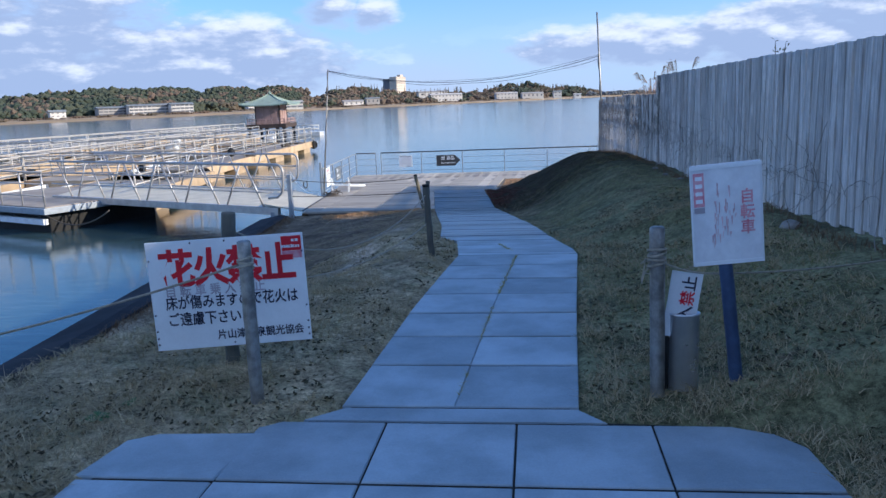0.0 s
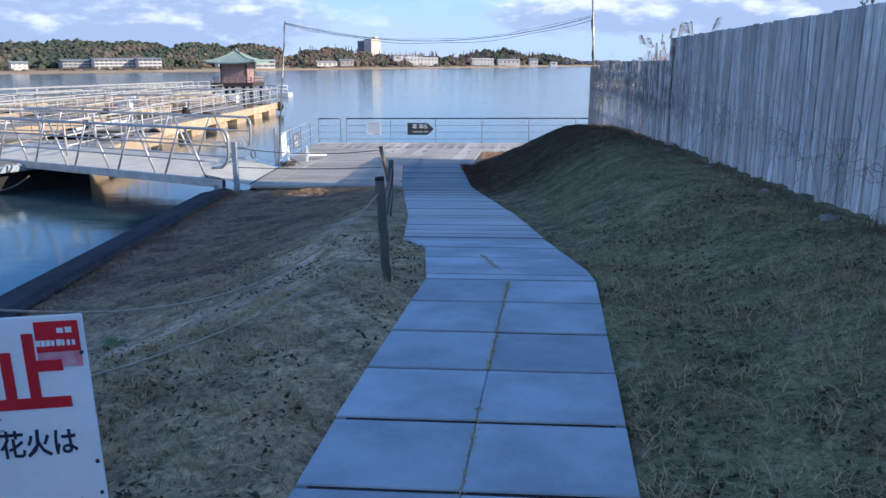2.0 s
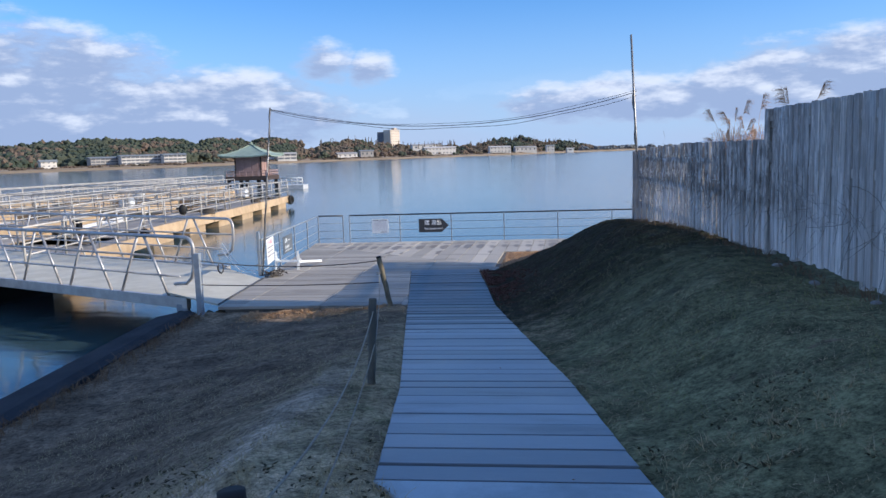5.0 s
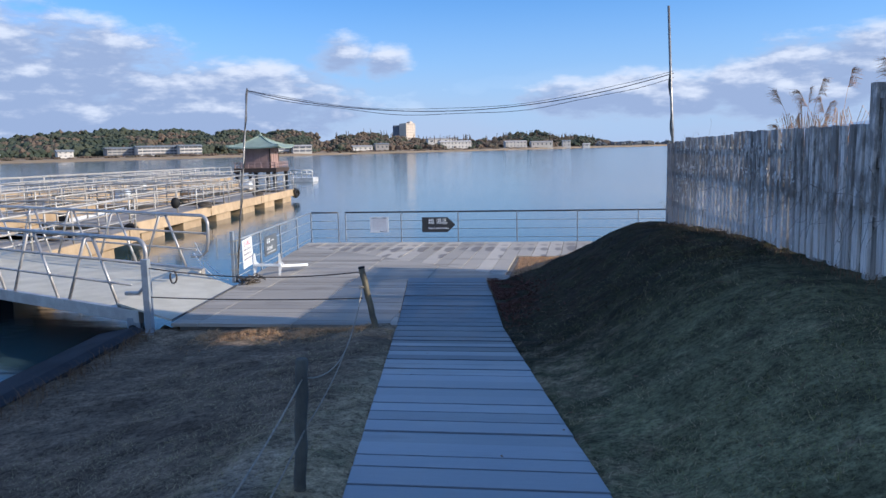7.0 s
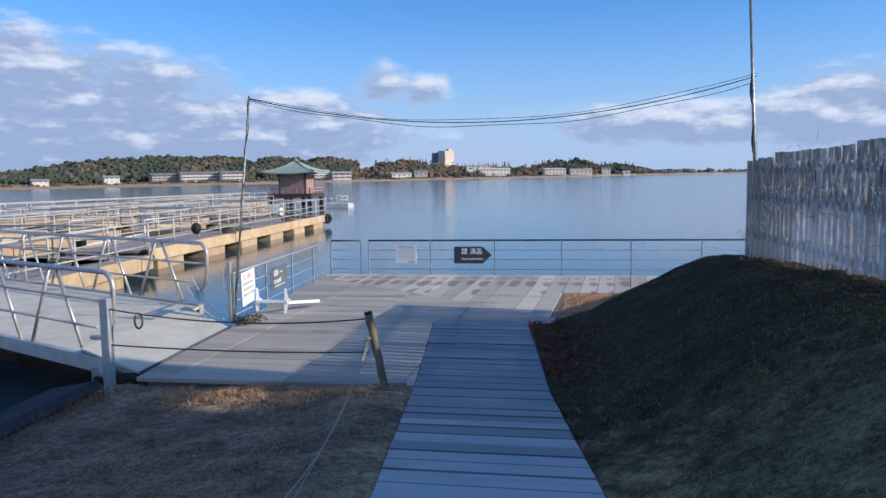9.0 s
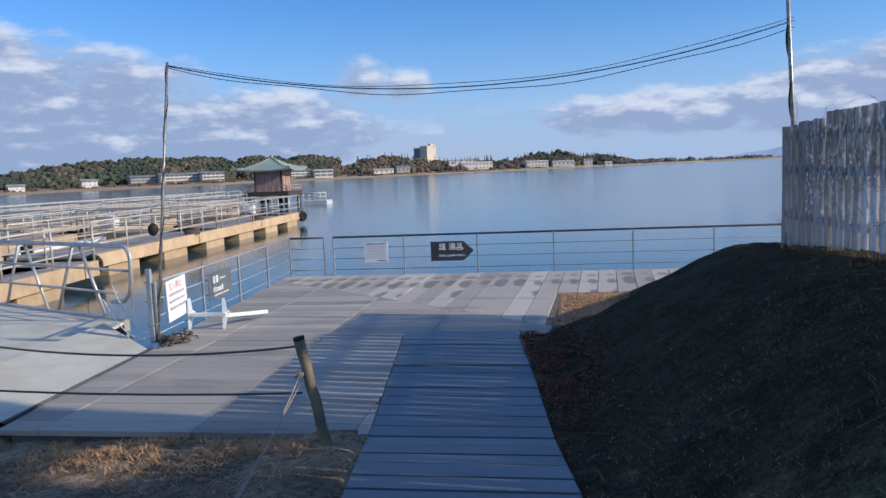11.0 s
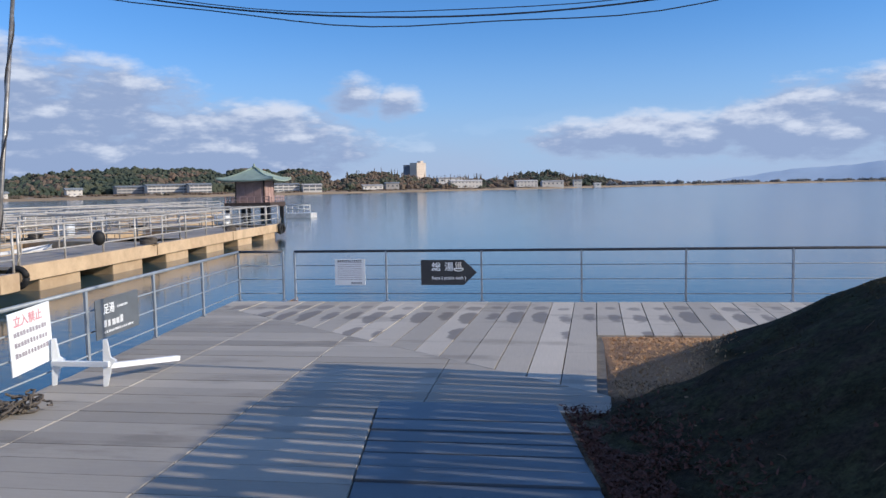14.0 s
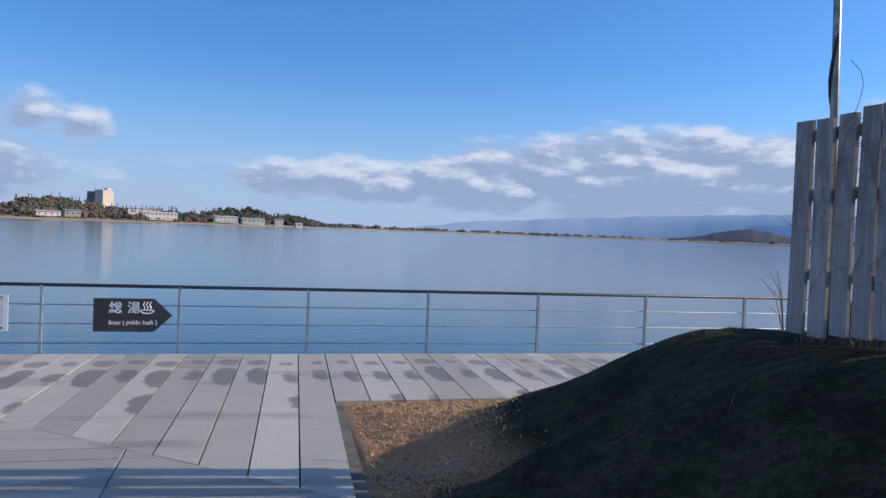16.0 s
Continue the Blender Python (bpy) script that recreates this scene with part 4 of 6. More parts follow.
def build_deck_signs():
    face = pose(0, -0.0015, 0, 90)
    # arrow sign on the front rail
    s = thing("direction_sign", "charcoal arrow sign with white lettering on the deck railing", "sign")
    s.matrix_basis = pose(-1.99, 29.685, 0.455)
    bm = bmesh.new()
    h = 0.2
    prism(bm, [(0, -h), (0.68, -h), (0.89, 0), (0.68, h), (0, h)], -0.012, 0.0)
    bmesh.ops.rotate(bm, cent=(0, 0, 0), matrix=Matrix.Rotation(radians(90), 3, "X"), verts=bm.verts)
    part("panel", bm, SIGNGREY, s)
    lettering("lettering", "総", 0.15, WHITE, panel_of(s), pose(0.17, -0.0015, 0.035, 90))
    lettering("lettering", "湯", 0.15, WHITE, panel_of(s), pose(0.375, -0.0015, 0.035, 90))
    lettering("lettering", "Soyu ( public bath )", 0.07, WHITE, panel_of(s), pose(0.17, -0.0015, -0.11, 90))
    bm = bmesh.new()
    tube(bm, [(0.60 + 0.075 * math.cos(t), -0.002, 0.062 - 0.04 * math.sin(t)) for t in (math.pi * i / 12 for i in range(13))], 0.008, 4)
    tube(bm, [(0.535, -0.002, 0.062), (0.665, -0.002, 0.062)], 0.008, 4)
    for dx in (-0.035, 0, 0.035):
        tube(bm, [(0.60 + dx + 0.01 * math.sin(i * 1.6), -0.002, 0.075 + 0.018 * i) for i in range(6)], 0.0065, 4)
    part("bath_symbol", bm, WHITE, panel_of(s), "white hot-spring symbol")
    for x in (0.15, 0.6):
        box_part("clip", (x, 0.010, -0.17), (x + 0.03, 0.04, 0.19), RAILPAINT, s)
    # white notice on the front rail
    s = flat_sign("notice_board", "white printed notice on the deck railing", 0.50, 0.42, WHITE, pose(-3.15, 29.69, 0.465))
    bm = bmesh.new()
    for i in range(9):
        bars(bm, -0.2, 0.2, 0.15 - i * 0.034, 0.012, -0.0008, 14)
    part("writing", bm, GREYTEXT, panel_of(s))["kind"] = "stuff"
    bm = bmesh.new()
    bars(bm, -0.2, 0.2, 0.172, 0.022, -0.0008, 12)
    bars(bm, 0.02, 0.2, -0.185, 0.025, -0.0008, 6)
    part("writing", bm, NAVY, panel_of(s))["kind"] = "stuff"
    # the two on the side rail face the deck
    yaw = 90 + math.degrees(math.atan2(0.45, 6.26))
    s = flat_sign("notice_board", "white notice with red heading on the side railing", 0.62, 0.56, WHITE, pose(-4.585, 24.02, 0.50, 0, -3, yaw))
    lettering("heading", "立入禁止", 0.105, PINK, panel_of(s), pose(-0.24, -0.0015, 0.155, 90))
    bm = bmesh.new()
    for i in range(3):
        bars(bm, -0.25, 0.25, 0.06 - i * 0.095, 0.045, -0.0008, 11)
    part("writing", bm, GREYTEXT, panel_of(s))["kind"] = "stuff"
    s = flat_sign("direction_sign", "slate-grey sign with white lettering on the side railing", 0.95, 0.42, SIGNSLATE, pose(-4.665, 25.55, 0.47, 0, 0, yaw))
    lettering("lettering", "足湯", 0.12, WHITE, panel_of(s), pose(-0.32, -0.0015, 0.05, 90))
    bm = bmesh.new()
    bars(bm, -0.02, 0.22, 0.075, 0.03, -0.0008, 7)
    bars(bm, -0.32, 0.12, -0.10, 0.085, -0.0008, 5)
    bars(bm, -0.32, 0.34, -0.165, 0.028, -0.0008, 14)
    part("writing", bm, WHITE, panel_of(s))["kind"] = "stuff"


build_deck_signs()


# ---- posts, ropes and signs by the path ----
def round_post(name, label, base, top, r, mat, cap=None, group="", category="post"):
    """A post from base to top, a little uneven, with a capped head."""
    p = thing(name, label, category, group, base)
    d = Vector(top) - Vector(base)
    bm = bmesh.new()
    n = 9
    bow = 0.001 if mat in (GALV, BLUEPOST) else 0.004
    pts = [d * (i / n) + Vector((bow * math.sin(i * 2.1), bow * math.cos(i * 1.7), 0)) * (0 < i < n) for i in range(n + 1)]
    pts = [-d.normalized() * 0.25] + pts
    rs = [r] * len(pts)
    pts.append(d + d.normalized() * r * 0.18)
    rs.append(r * 0.8)
    tube(bm, pts, rs, 14)
    shaft = part("shaft", bm, mat, p, smooth=True)
    if cap:
        tube_part("cap", [d * 0.985, d + d.normalized() * 0.012], r * 1.03, cap, shaft, seg=14)
    return p


def coil(p, r, turns, z0, dz, mat, parent, thick=0.006):
    pts = []
    for i in range(turns * 12 + 1):
        t = i / 12
        pts.append(Vector(p) + Vector(((r + thick * 0.6) * math.cos(t * 2 * math.pi), (r + thick * 0.6) * math.sin(t * 2 * math.pi), z0 + dz * t / turns + 0.006 * math.sin(t * 9))))
    tube_part("knot", pts, thick, mat, parent, "rope wound round the post", 5)


def rope(label, pts_list, r, mat):
    o = thing("rope", label, "rope")
    for pts in pts_list:
        tube_part("strand", pts, r, mat, o, seg=6)
    return o


Z0 = 1.04
B1, B2 = (0.10, 5.18, Z0), (2.21, 5.25, Z0)
T1, T2 = (0.10, 5.18, 1.93), (2.197, 5.25, 1.95)
P1, P2, P3, P4 = (-0.275, 5.76, 1.02), (0.56, 8.94, 1.05), (-0.13, 13.46, 0.52), (-1.07, 19.65, 0.02)
Q1, Q2, Q3, Q4 = (-0.21, 5.76, 2.00), (0.525, 8.94, 1.79), (-0.085, 13.475, 1.365), (-1.24, 19.62, 0.89)


def build_posts():
    b = round_post("steel_bollard", "scratched galvanised steel bollard with rope wound round it", B1, T1, 0.036, GALV, group="path bollards")
    coil(Vector(T1) - Vector(B1) - Vector((0, 0, 0.14)), 0.036, 3, 0, 0.06, ROPE, b)
    b = round_post("steel_bollard", "galvanised steel bollard with knotted rope", B2, T2, 0.037, GALV, group="path bollards")
    coil(Vector(T2) - Vector(B2) - Vector((0, 0, 0.20)), 0.037, 4, 0, 0.10, ROPE, b, 0.008)
    bm = bmesh.new()
    rng = random.Random(5)
    for i in range(5):
        s = Vector((-0.045, -0.01, 0.68 + 0.02 * i))
        tube(bm, [s, s + Vector((-0.03, -0.01, rng.uniform(-0.03, 0.03))), s + Vector((-0.02 - 0.03 * rng.random(), 0, -0.06 * rng.random()))], 0.004, 4)
    part("frayed_end", bm, ROPE, b)
    g = "rope posts"
    round_post("rope_post", "dark square-topped wooden post behind the sign", P1, Q1, 0.042, POSTWOOD, group=g)
    round_post("rope_post", "dark weathered wooden rope post beside the path", P2, Q2, 0.031, POSTWOOD, RUBBER, g)
    round_post("rope_post", "dark wooden rope post beside the boardwalk", P3, Q3, 0.033, POSTWOOD, group=g)
    p = round_post("rope_post", "leaning pale wooden rope post with a dark cap", P4, Q4, 0.042, PALEPOST, RUBBER, g)
    coil(Vector(Q4) - Vector(P4) - Vector((0, 0, 0.30)), 0.042, 2, 0, 0.05, ROPE, p, 0.006)
    # gate post by the gangway
    p = thing("gate_post", "square grey steel post at the gangway", "post", at=(-4.46, 19.88, -0.12))
    bm = bmesh.new()
    box(bm, (-0.05, -0.05, -0.2), (0.05, 0.05, 1.09), None, 0.006)
    part("shaft", bm, RAILPAINT, p)
    box_part("base_plate", (-0.10, -0.10, 0.0), (0.10, 0.10, 0.012), RAILPAINT, p)

    def up(v, z):
        return (v[0], v[1], v[2] + z)
    rope("slack weathered rope running from post to post", [sag(up(Q1, -0.10), up(Q2, -0.09), 0.30), sag(up(Q1, -0.42), up(Q2, -0.38), 0.16)], 0.0048, ROPE)
    rope("slack weathered rope running from post to post", [sag(up(Q2, -0.09), up(Q3, -0.10), 0.16), sag(up(Q2, -0.40), up(Q3, -0.38), 0.10)], 0.0048, ROPE)
    rope("pale slack rope running down to the leaning post", [sag(up(Q3, -0.10), up(Q4, -0.26), 0.34), sag(up(Q3, -0.38), up(Q4, -0.33), 0.16)], 0.0048, ROPE)
    rope("dark rope closing off the gangway", [sag(up(Q4, -0.06), (-4.41, 19.88, 0.84), 0.10), sag(up(Q4, -0.42), (-4.41, 19.88, 0.42), 0.03)], 0.009, ROPEDARK)
    bm = bmesh.new()
    tube(bm, [Vector((-4.05, 19.87, 0.80)) + Vector((0.05 * math.sin(t), 0.01, 0.09 * math.cos(t) - 0.09)) for t in (0.5 * i for i in range(12))], 0.012, 6)
    tagged(part("rope_loop", bm, ROPEDARK), "dark rope loop hanging from the rope", "rope")
    rope("thin taut rope from the steel bollard", [sag(up(T1, -0.11), (-3.4, 4.3, 1.30), 0.12)], 0.0065, ROPE)
    rope("thin rope from the steel bollard past the blue post", [sag(up(T2, -0.16), (2.50, 5.32, Z0 + 0.66), 0.02), sag((2.50, 5.32, Z0 + 0.66), (4.0, 5.9, 1.72), 0.04)], 0.005, ROPE)


build_posts()


def build_path_signs():
    # the large white sign on the wooden post
    m = pose(-0.21, 5.672, 1.54, 0, -1.2, 11) @ Matrix.Diagonal((0.985, 1.0, 1.10, 1.0))
    s = flat_sign("warning_sign", "scuffed white sign with red and navy lettering on a post", 0.93, 0.60, WHITE, m, 0.010)
    y = -0.002
    for i, ch in enumerate("花火禁止"):
        lettering("red_lettering", ch, 0.215, RED, panel_of(s), pose(-0.40 + 0.200 * i, y, 0.070, 90, 0, 0), wide=0.98, bold=0.032)
    for i, ch in enumerate("自転車乗入禁止"):
        lettering("faded_lettering", ch, 0.068, GREYTEXT, panel_of(s), pose(-0.38 + 0.088 * i, y, 0.002, 90))
    lettering("navy_lettering", "床が傷みますので花火は", 0.080, NAVY, panel_of(s), pose(-0.385, y, -0.068, 90), wide=0.9)
    lettering("navy_lettering", "ご遠慮下さい", 0.080, NAVY, panel_of(s), pose(-0.385, y, -0.160, 90), wide=0.92)
    lettering("navy_lettering", "片山津温泉観光協会", 0.058, NAVY, panel_of(s), pose(-0.10, y, -0.252, 90))
    box_part("sticker", (0.335, -0.0025, 0.205), (0.452, 0.0, 0.285), RED, panel_of(s), "red sticker")
    bm = bmesh.new()
    box(bm, (0.335, -0.0025, 0.165), (0.452, 0.0, 0.203))
    part("sticker_footer", bm, PINK, panel_of(s))
    bm = bmesh.new()
    bars(bm, 0.335, 0.445, 0.222, 0.018, -0.003, 8)
    bars(bm, 0.395, 0.44, 0.255, 0.016, -0.003, 2)
    part("sticker_writing", bm, WHITE, panel_of(s))["kind"] = "stuff"
    heads = [(x, z) for z in (-0.10, -0.19, -0.23, -0.265, 0.2) for x in (-0.452, 0.452)] + [(0.0, 0.285), (0.0, -0.28), (-0.2, 0.285)]
    for x, z in heads:
        tube_part("screw", [(x, -0.0035, z), (x, 0.0, z)], 0.0055, NAVY, panel_of(s))
    # faded sign on the blue post
    base, top = Vector((2.62, 5.28, 1.02)), Vector((2.535, 5.30, 1.80))
    p = round_post("blue_post", "blue-painted post with chipped paint carrying a sign", base, top, 0.033, BLUEPOST)
    m = pose(2.528, 5.256, 2.012, 0, -4.0, 2) @ Matrix.Diagonal((0.83, 1.0, 0.89, 1.0))
    s = flat_sign("faded_sign", "sun-bleached white sign with rust runs and pink lettering", 0.40, 0.56, FADED, m, 0.012)
    for z in (-0.272, 0.262):
        box_part("edge_strip", (-0.205, -0.004, z - 0.008), (0.205, 0.0, z + 0.012), WHITE, panel_of(s))
    for x in (-0.2, 0.2):
        box_part("edge_strip", (x - 0.005, -0.004, -0.27), (x + 0.005, 0.0, 0.26), WHITE, panel_of(s))
    for i, ch in enumerate("自転車"):
        lettering("faded_lettering", ch, 0.085, PINK, panel_of(s), pose(0.075, -0.0025, 0.06 - 0.085 * i, 90))
    bm = bmesh.new()
    box(bm, (-0.185, -0.003, 0.05), (-0.125, 0.0, 0.235))
    part("sticker", bm, PINK, panel_of(s), "faded red sticker")
    bm = bmesh.new()
    for i in range(4):
        box(bm, (-0.175, -0.0038, 0.07 + i * 0.042), (-0.135, 0.0, 0.092 + i * 0.042))
    part("sticker_writing", bm, FADED, panel_of(s))["kind"] = "stuff"
    box_part("sticker_footer", (-0.185, -0.003, 0.015), (-0.125, 0.0, 0.045), GREYTEXT, panel_of(s))
    bm = bmesh.new()
    rng = random.Random(2)
    for cx, cz, n in ((0.0, 0.06, 12), (-0.07, -0.09, 10), (0.0, -0.04, 8), (-0.05, 0.12, 6)):
        for i in range(n):
            x, z = cx + rng.gauss(0, 0.018), cz + rng.gauss(0, 0.05)
            tube(bm, [(x, -0.0012, z), (x + rng.uniform(-0.008, 0.008), -0.0012, z - rng.uniform(0.02, 0.07))], [rng.uniform(0.002, 0.006), 0.001], 4)
    part("rust_run", bm, RUST, panel_of(s), "rusty runs down the panel")["kind"] = "stuff"
    # oval steel case with a small sign in it
    c = thing("steel_case", "brushed stainless steel oval case strapped to the bollard", "case", at=(2.345, 5.30, Z0 + 0.055))
    bm = bmesh.new()
    n = 28
    rings = []
    for sx, sy, z in ((0.073, 0.05, 0.0), (0.076, 0.053, 0.006), (0.076, 0.053, 0.395), (0.079, 0.056, 0.398), (0.079, 0.056, 0.41), (0.072, 0.049, 0.41), (0.072, 0.049, 0.02)):
        rings.append([bm.verts.new((sx * math.cos(2 * math.pi * i / n), sy * math.sin(2 * math.pi * i / n), z)) for i in range(n)])
    for a, b in zip(rings, rings[1:]):
        for i in range(n):
            bm.faces.new((a[i], a[(i + 1) % n], b[(i + 1) % n], b[i]))
    bm.faces.new(list(reversed(rings[0])))
    bm.faces.new(rings[-1])
    part("shell", bm, STEEL, c, smooth=True)
    box_part("bracket", (-0.125, -0.01, 0.0), (-0.073, 0.012, 0.36), RUBBER, c)
    m = pose(2.333, 5.29, 1.545, -3, 9, 0)
    s = flat_sign("small_sign", "small white lettered sign stuck into the steel case", 0.155, 0.34, WHITE, m, 0.006)
    for i, ch in enumerate("乗入禁止"):
        col = NAVY if ch in "入止" else RED
        lettering("lettering", ch, 0.078, col, panel_of(s), Matrix.Translation((0.045, -0.002, -0.155 + 0.077 * i)) @ pose(0, 0, 0, 90) @ pose(0, 0, 0, 0, 0, 90))


build_path_signs()


# ---- poles and wires ----
def build_poles():
    p = thing("cable_pole", "thin leaning steel pole with a cable lashed to it", "pole", at=(-4.60, 23.45, 0.0))
    top = Vector((0.30, 0.26, 3.65))
    shaft = tube_part("shaft", [(0, 0, 0.0), top], [0.022, 0.016], GALV, p)
    box_part("foot_post", (-0.085, -0.03, 0.0), (-0.025, 0.03, 0.98), RAILPAINT, p, bevel=0.005)
    pts = [top * (i / 40) + Vector((0.02 * math.cos(i * 0.75), 0.02 * math.sin(i * 0.75), 0)) for i in range(41)]
    tube_part("cable", pts, 0.008, CABLE, shaft, "black cable wound round the pole", 5)
    bm = bmesh.new()
    for z in (0.25, 0.55, 0.8):
        tube(bm, [Vector((-0.04 + 0.08 * math.cos(t), 0.08 * math.sin(t), z)) for t in (i * 0.5 for i in range(14))], 0.006, 5)
    part("lashing", bm, ROPE, p)
    q = thing("cable_pole", "tall thin steel pole behind the fence carrying cables", "pole", at=(3.65, 24.36, 0.9))
    shaft = tube_part("shaft", [(0, 0, -0.3), (-0.22, -0.15, 4.0)], [0.030, 0.022], GALV, q)
    pts = [Vector((-0.157 * i / 30, -0.107 * i / 30, i / 30 * 2.85)) + Vector((0.02 * math.cos(i * 0.8) - 0.02, 0.02 * math.sin(i * 0.8), 0)) for i in range(31)]
    tube_part("cable", pts, 0.012, CABLE, shaft, "black cable wound round the pole", 5)
    a, b = Vector((-4.30, 23.71, 3.60)), Vector((3.55, 24.25, 3.72))
    o = thing("overhead_cable", "black cables slung between the two poles", "cable")
    tube_part("strand", sag(a, b, 0.52, 24), 0.0075, CABLE, o, seg=5)
    tube_part("strand", [p + Vector((0, 0.01, -0.018 * math.sin(i * 0.9))) for i, p in enumerate(sag(a - Vector((0, 0, 0.02)), b - Vector((0, 0, 0.07)), 0.54, 24))], 0.005, CABLE, o, seg=5)
    tube_part("strand", [p + Vector((0, -0.01, 0.012 * math.sin(i * 0.7))) for i, p in enumerate(sag(a + Vector((0, 0, 0.01)), b + Vector((0, 0, 0.05)), 0.51, 24))], 0.004, CABLE, o, seg=5)


build_poles()


def build_stand():
    s = thing("toppled_stand", "white wooden sign stand lying toppled on the deck", "stand", at=(-4.28, 24.25, 0.0))
    for x in (-0.27, 0.25):
        bm = bmesh.new()
        prism(bm, [(-0.035, 0.0), (0.0, 0.0), (0.045, 0.19), (0.085, 0.235), (0.035, 0.27), (0.012, 0.44), (-0.02, 0.44), (-0.028, 0.25)], -0.05, 0.0)
        bmesh.ops.transform(bm, matrix=pose(x, 0.02, 0, 90, 0, 20), verts=bm.verts)
        part("foot", bm, WHITE, s)
    box_part("crossbar", (-0.30, 0.0, 0.185), (0.28, 0.045, 0.235), WHITE, s, bevel=0.004)
    bm = bmesh.new()
    box(bm, (0.0, -0.03, -0.025), (0.78, 0.03, 0.025), pose(0.26, 0.05, 0.19, 0, 6, 66), 0.004)
    part("pole", bm, WHITE, s)
    # heap of old rope at the pole's foot
    bm = bmesh.new()
    rng = random.Random(6)
    for i in range(30):
        p = Vector((rng.gauss(0, 0.09), rng.gauss(0, 0.06), 0.015 + 0.06 * rng.random()))
        pts = [p.copy()]
        d = rng.uniform(0, 6.3)
        for j in range(8):
            d += rng.uniform(0.2, 1.3)
            p = p + Vector((math.cos(d) * 0.045, math.sin(d) * 0.045, rng.uniform(-0.02, 0.03)))
            p.z = max(0.012, p.z)
            pts.append(p.copy())
        tube(bm, pts, 0.010, 5)
    o = part("coiled_rope", bm, ROPEDARK)
    o.location = (-4.28, 23.38, 0.0)
    tagged(o, "old dark rope lying tangled on the deck beside the pole", "rope")


build_stand()


# ---- gangway ----
def build_gangway():
    g = thing("gangway", "wide aluminium gangway with trussed side rails leading to the floating pier", "gangway")
    u, up = Vector((-0.9, 0.436, 0.0)), Vector((0, 0, 1))
    n0, f0 = Vector((-4.90, 20.68, 0)), Vector((-5.80, 24.90, 0))
    length, zd, zt = 10.6, 0.02, 1.16
    for s0, first in ((n0, True), (f0, False)):
        at = lambda d, z: s0 + u * d + up * z
        # rounded end of the top rail
        bend = [at(0.0, 0.62), at(-0.02, 0.95)] + [at(-0.02 + 0.2 * (1 - math.cos(t)), 0.95 + 0.21 * math.sin(t)) for t in (0.26 * i for i in range(1, 7))]
        tube_part("top_rail", [at(0.55, 0.27), at(0.22, 0.30), at(0.06, 0.42)] + bend + [at(length, zt)], 0.034, ALU, g)
        tube_part("mid_rail", [at(0.05, 0.78), at(length, 0.78)], 0.022, ALU, g)
        tube_part("low_rail", [at(0.4, 0.42), at(length, 0.42)], 0.022, ALU, g)
        d, k = 0.75, 0
        while d < length - 0.6:
            a, b = (at(d + 0.62 if k % 2 else d, zd), at(d if k % 2 else d + 0.62, zt))
            tube_part("brace", [a, b], 0.027, ALU, g)
            d += 0.80 if k % 2 == 0 else 0.95
            k += 1
        bm = bmesh.new()
        yaw = math.degrees(math.atan2(u.y, u.x))
        box(bm, (0.2, -0.05, -0.17), (length, 0.05, 0.03), Matrix.Translation(s0) @ pose(0, 0, 0, 0, 0, yaw), 0.01)
        part("side_beam", bm, ALU, g)
    bm = bmesh.new()
    prism(bm, [tuple((n0 + u * 0.25)[:2]), tuple((f0 + u * 0.25)[:2]), tuple((f0 + u * length)[:2]), tuple((n0 + u * length)[:2])], -0.05, -0.01)
    bmesh.ops.recalc_face_normals(bm, faces=bm.faces)
    part("floor", bm, PLATE, g)
    # dark sheet added for the shade under the gangway floor
    bm = bmesh.new()
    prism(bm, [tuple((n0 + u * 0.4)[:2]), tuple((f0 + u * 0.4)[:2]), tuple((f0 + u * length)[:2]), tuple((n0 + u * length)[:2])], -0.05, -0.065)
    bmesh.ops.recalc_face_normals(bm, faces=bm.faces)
    part("underframe", bm, PIERDARK, g, "sheet under the floor, coloured for its shade")
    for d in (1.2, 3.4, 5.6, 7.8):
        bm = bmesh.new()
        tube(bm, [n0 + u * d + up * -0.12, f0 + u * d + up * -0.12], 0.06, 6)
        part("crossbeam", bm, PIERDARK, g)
    # hinge and rollers under the shore end
    for q in (n0 + u * 0.35, f0 + u * 0.35):
        bm = bmesh.new()
        tube(bm, [q + Vector((-0.05, -0.08, -0.30)), q + Vector((0.05, 0.10, -0.30))], 0.09, 12)
        part("roller", bm, RUBBER, g)
        box_part("bracket", tuple(q + Vector((-0.12, -0.05, -0.3))), tuple(q + Vector((0.1, 0.05, -0.1))), RAILPAINT, g)
    # landing barge under the far end
    b = thing("landing_barge", "dark steel barge that carries the end of the gangway", "barge", at=(-13.2, 24.4, WATER_Z))
    b.rotation_euler = (0, 0, math.atan2(u.y, u.x))
    # hull coloured black for the shade beneath the barge deck
    box_part("hull", (-0.9, -2.4, -0.3), (5.0, 1.35, 0.62), RUBBER, b, "hull under the deck, its shade painted black", bevel=0.05)
    box_part("deck_edge", (-1.2, -2.66, 0.60), (5.2, 1.66, 0.78), RAILPAINT, b, bevel=0.012)
    box_part("decking", (-1.1, -2.55, 0.78), (5.1, 1.55, 0.81), PIERTOP, b)
    box_part("fender_strip", (-0.9, 1.40, 0.26), (5.1, 1.56, 0.44), FADED, b, "pale grey fender plank", bevel=0.02)
    for x in (-0.6, 0.9, 2.4, 3.9, 4.9):
        tube_part("hanger", [(x, 1.48, 0.40), (x, 1.48, 0.66)], 0.03, RAILDARK, b, seg=6)
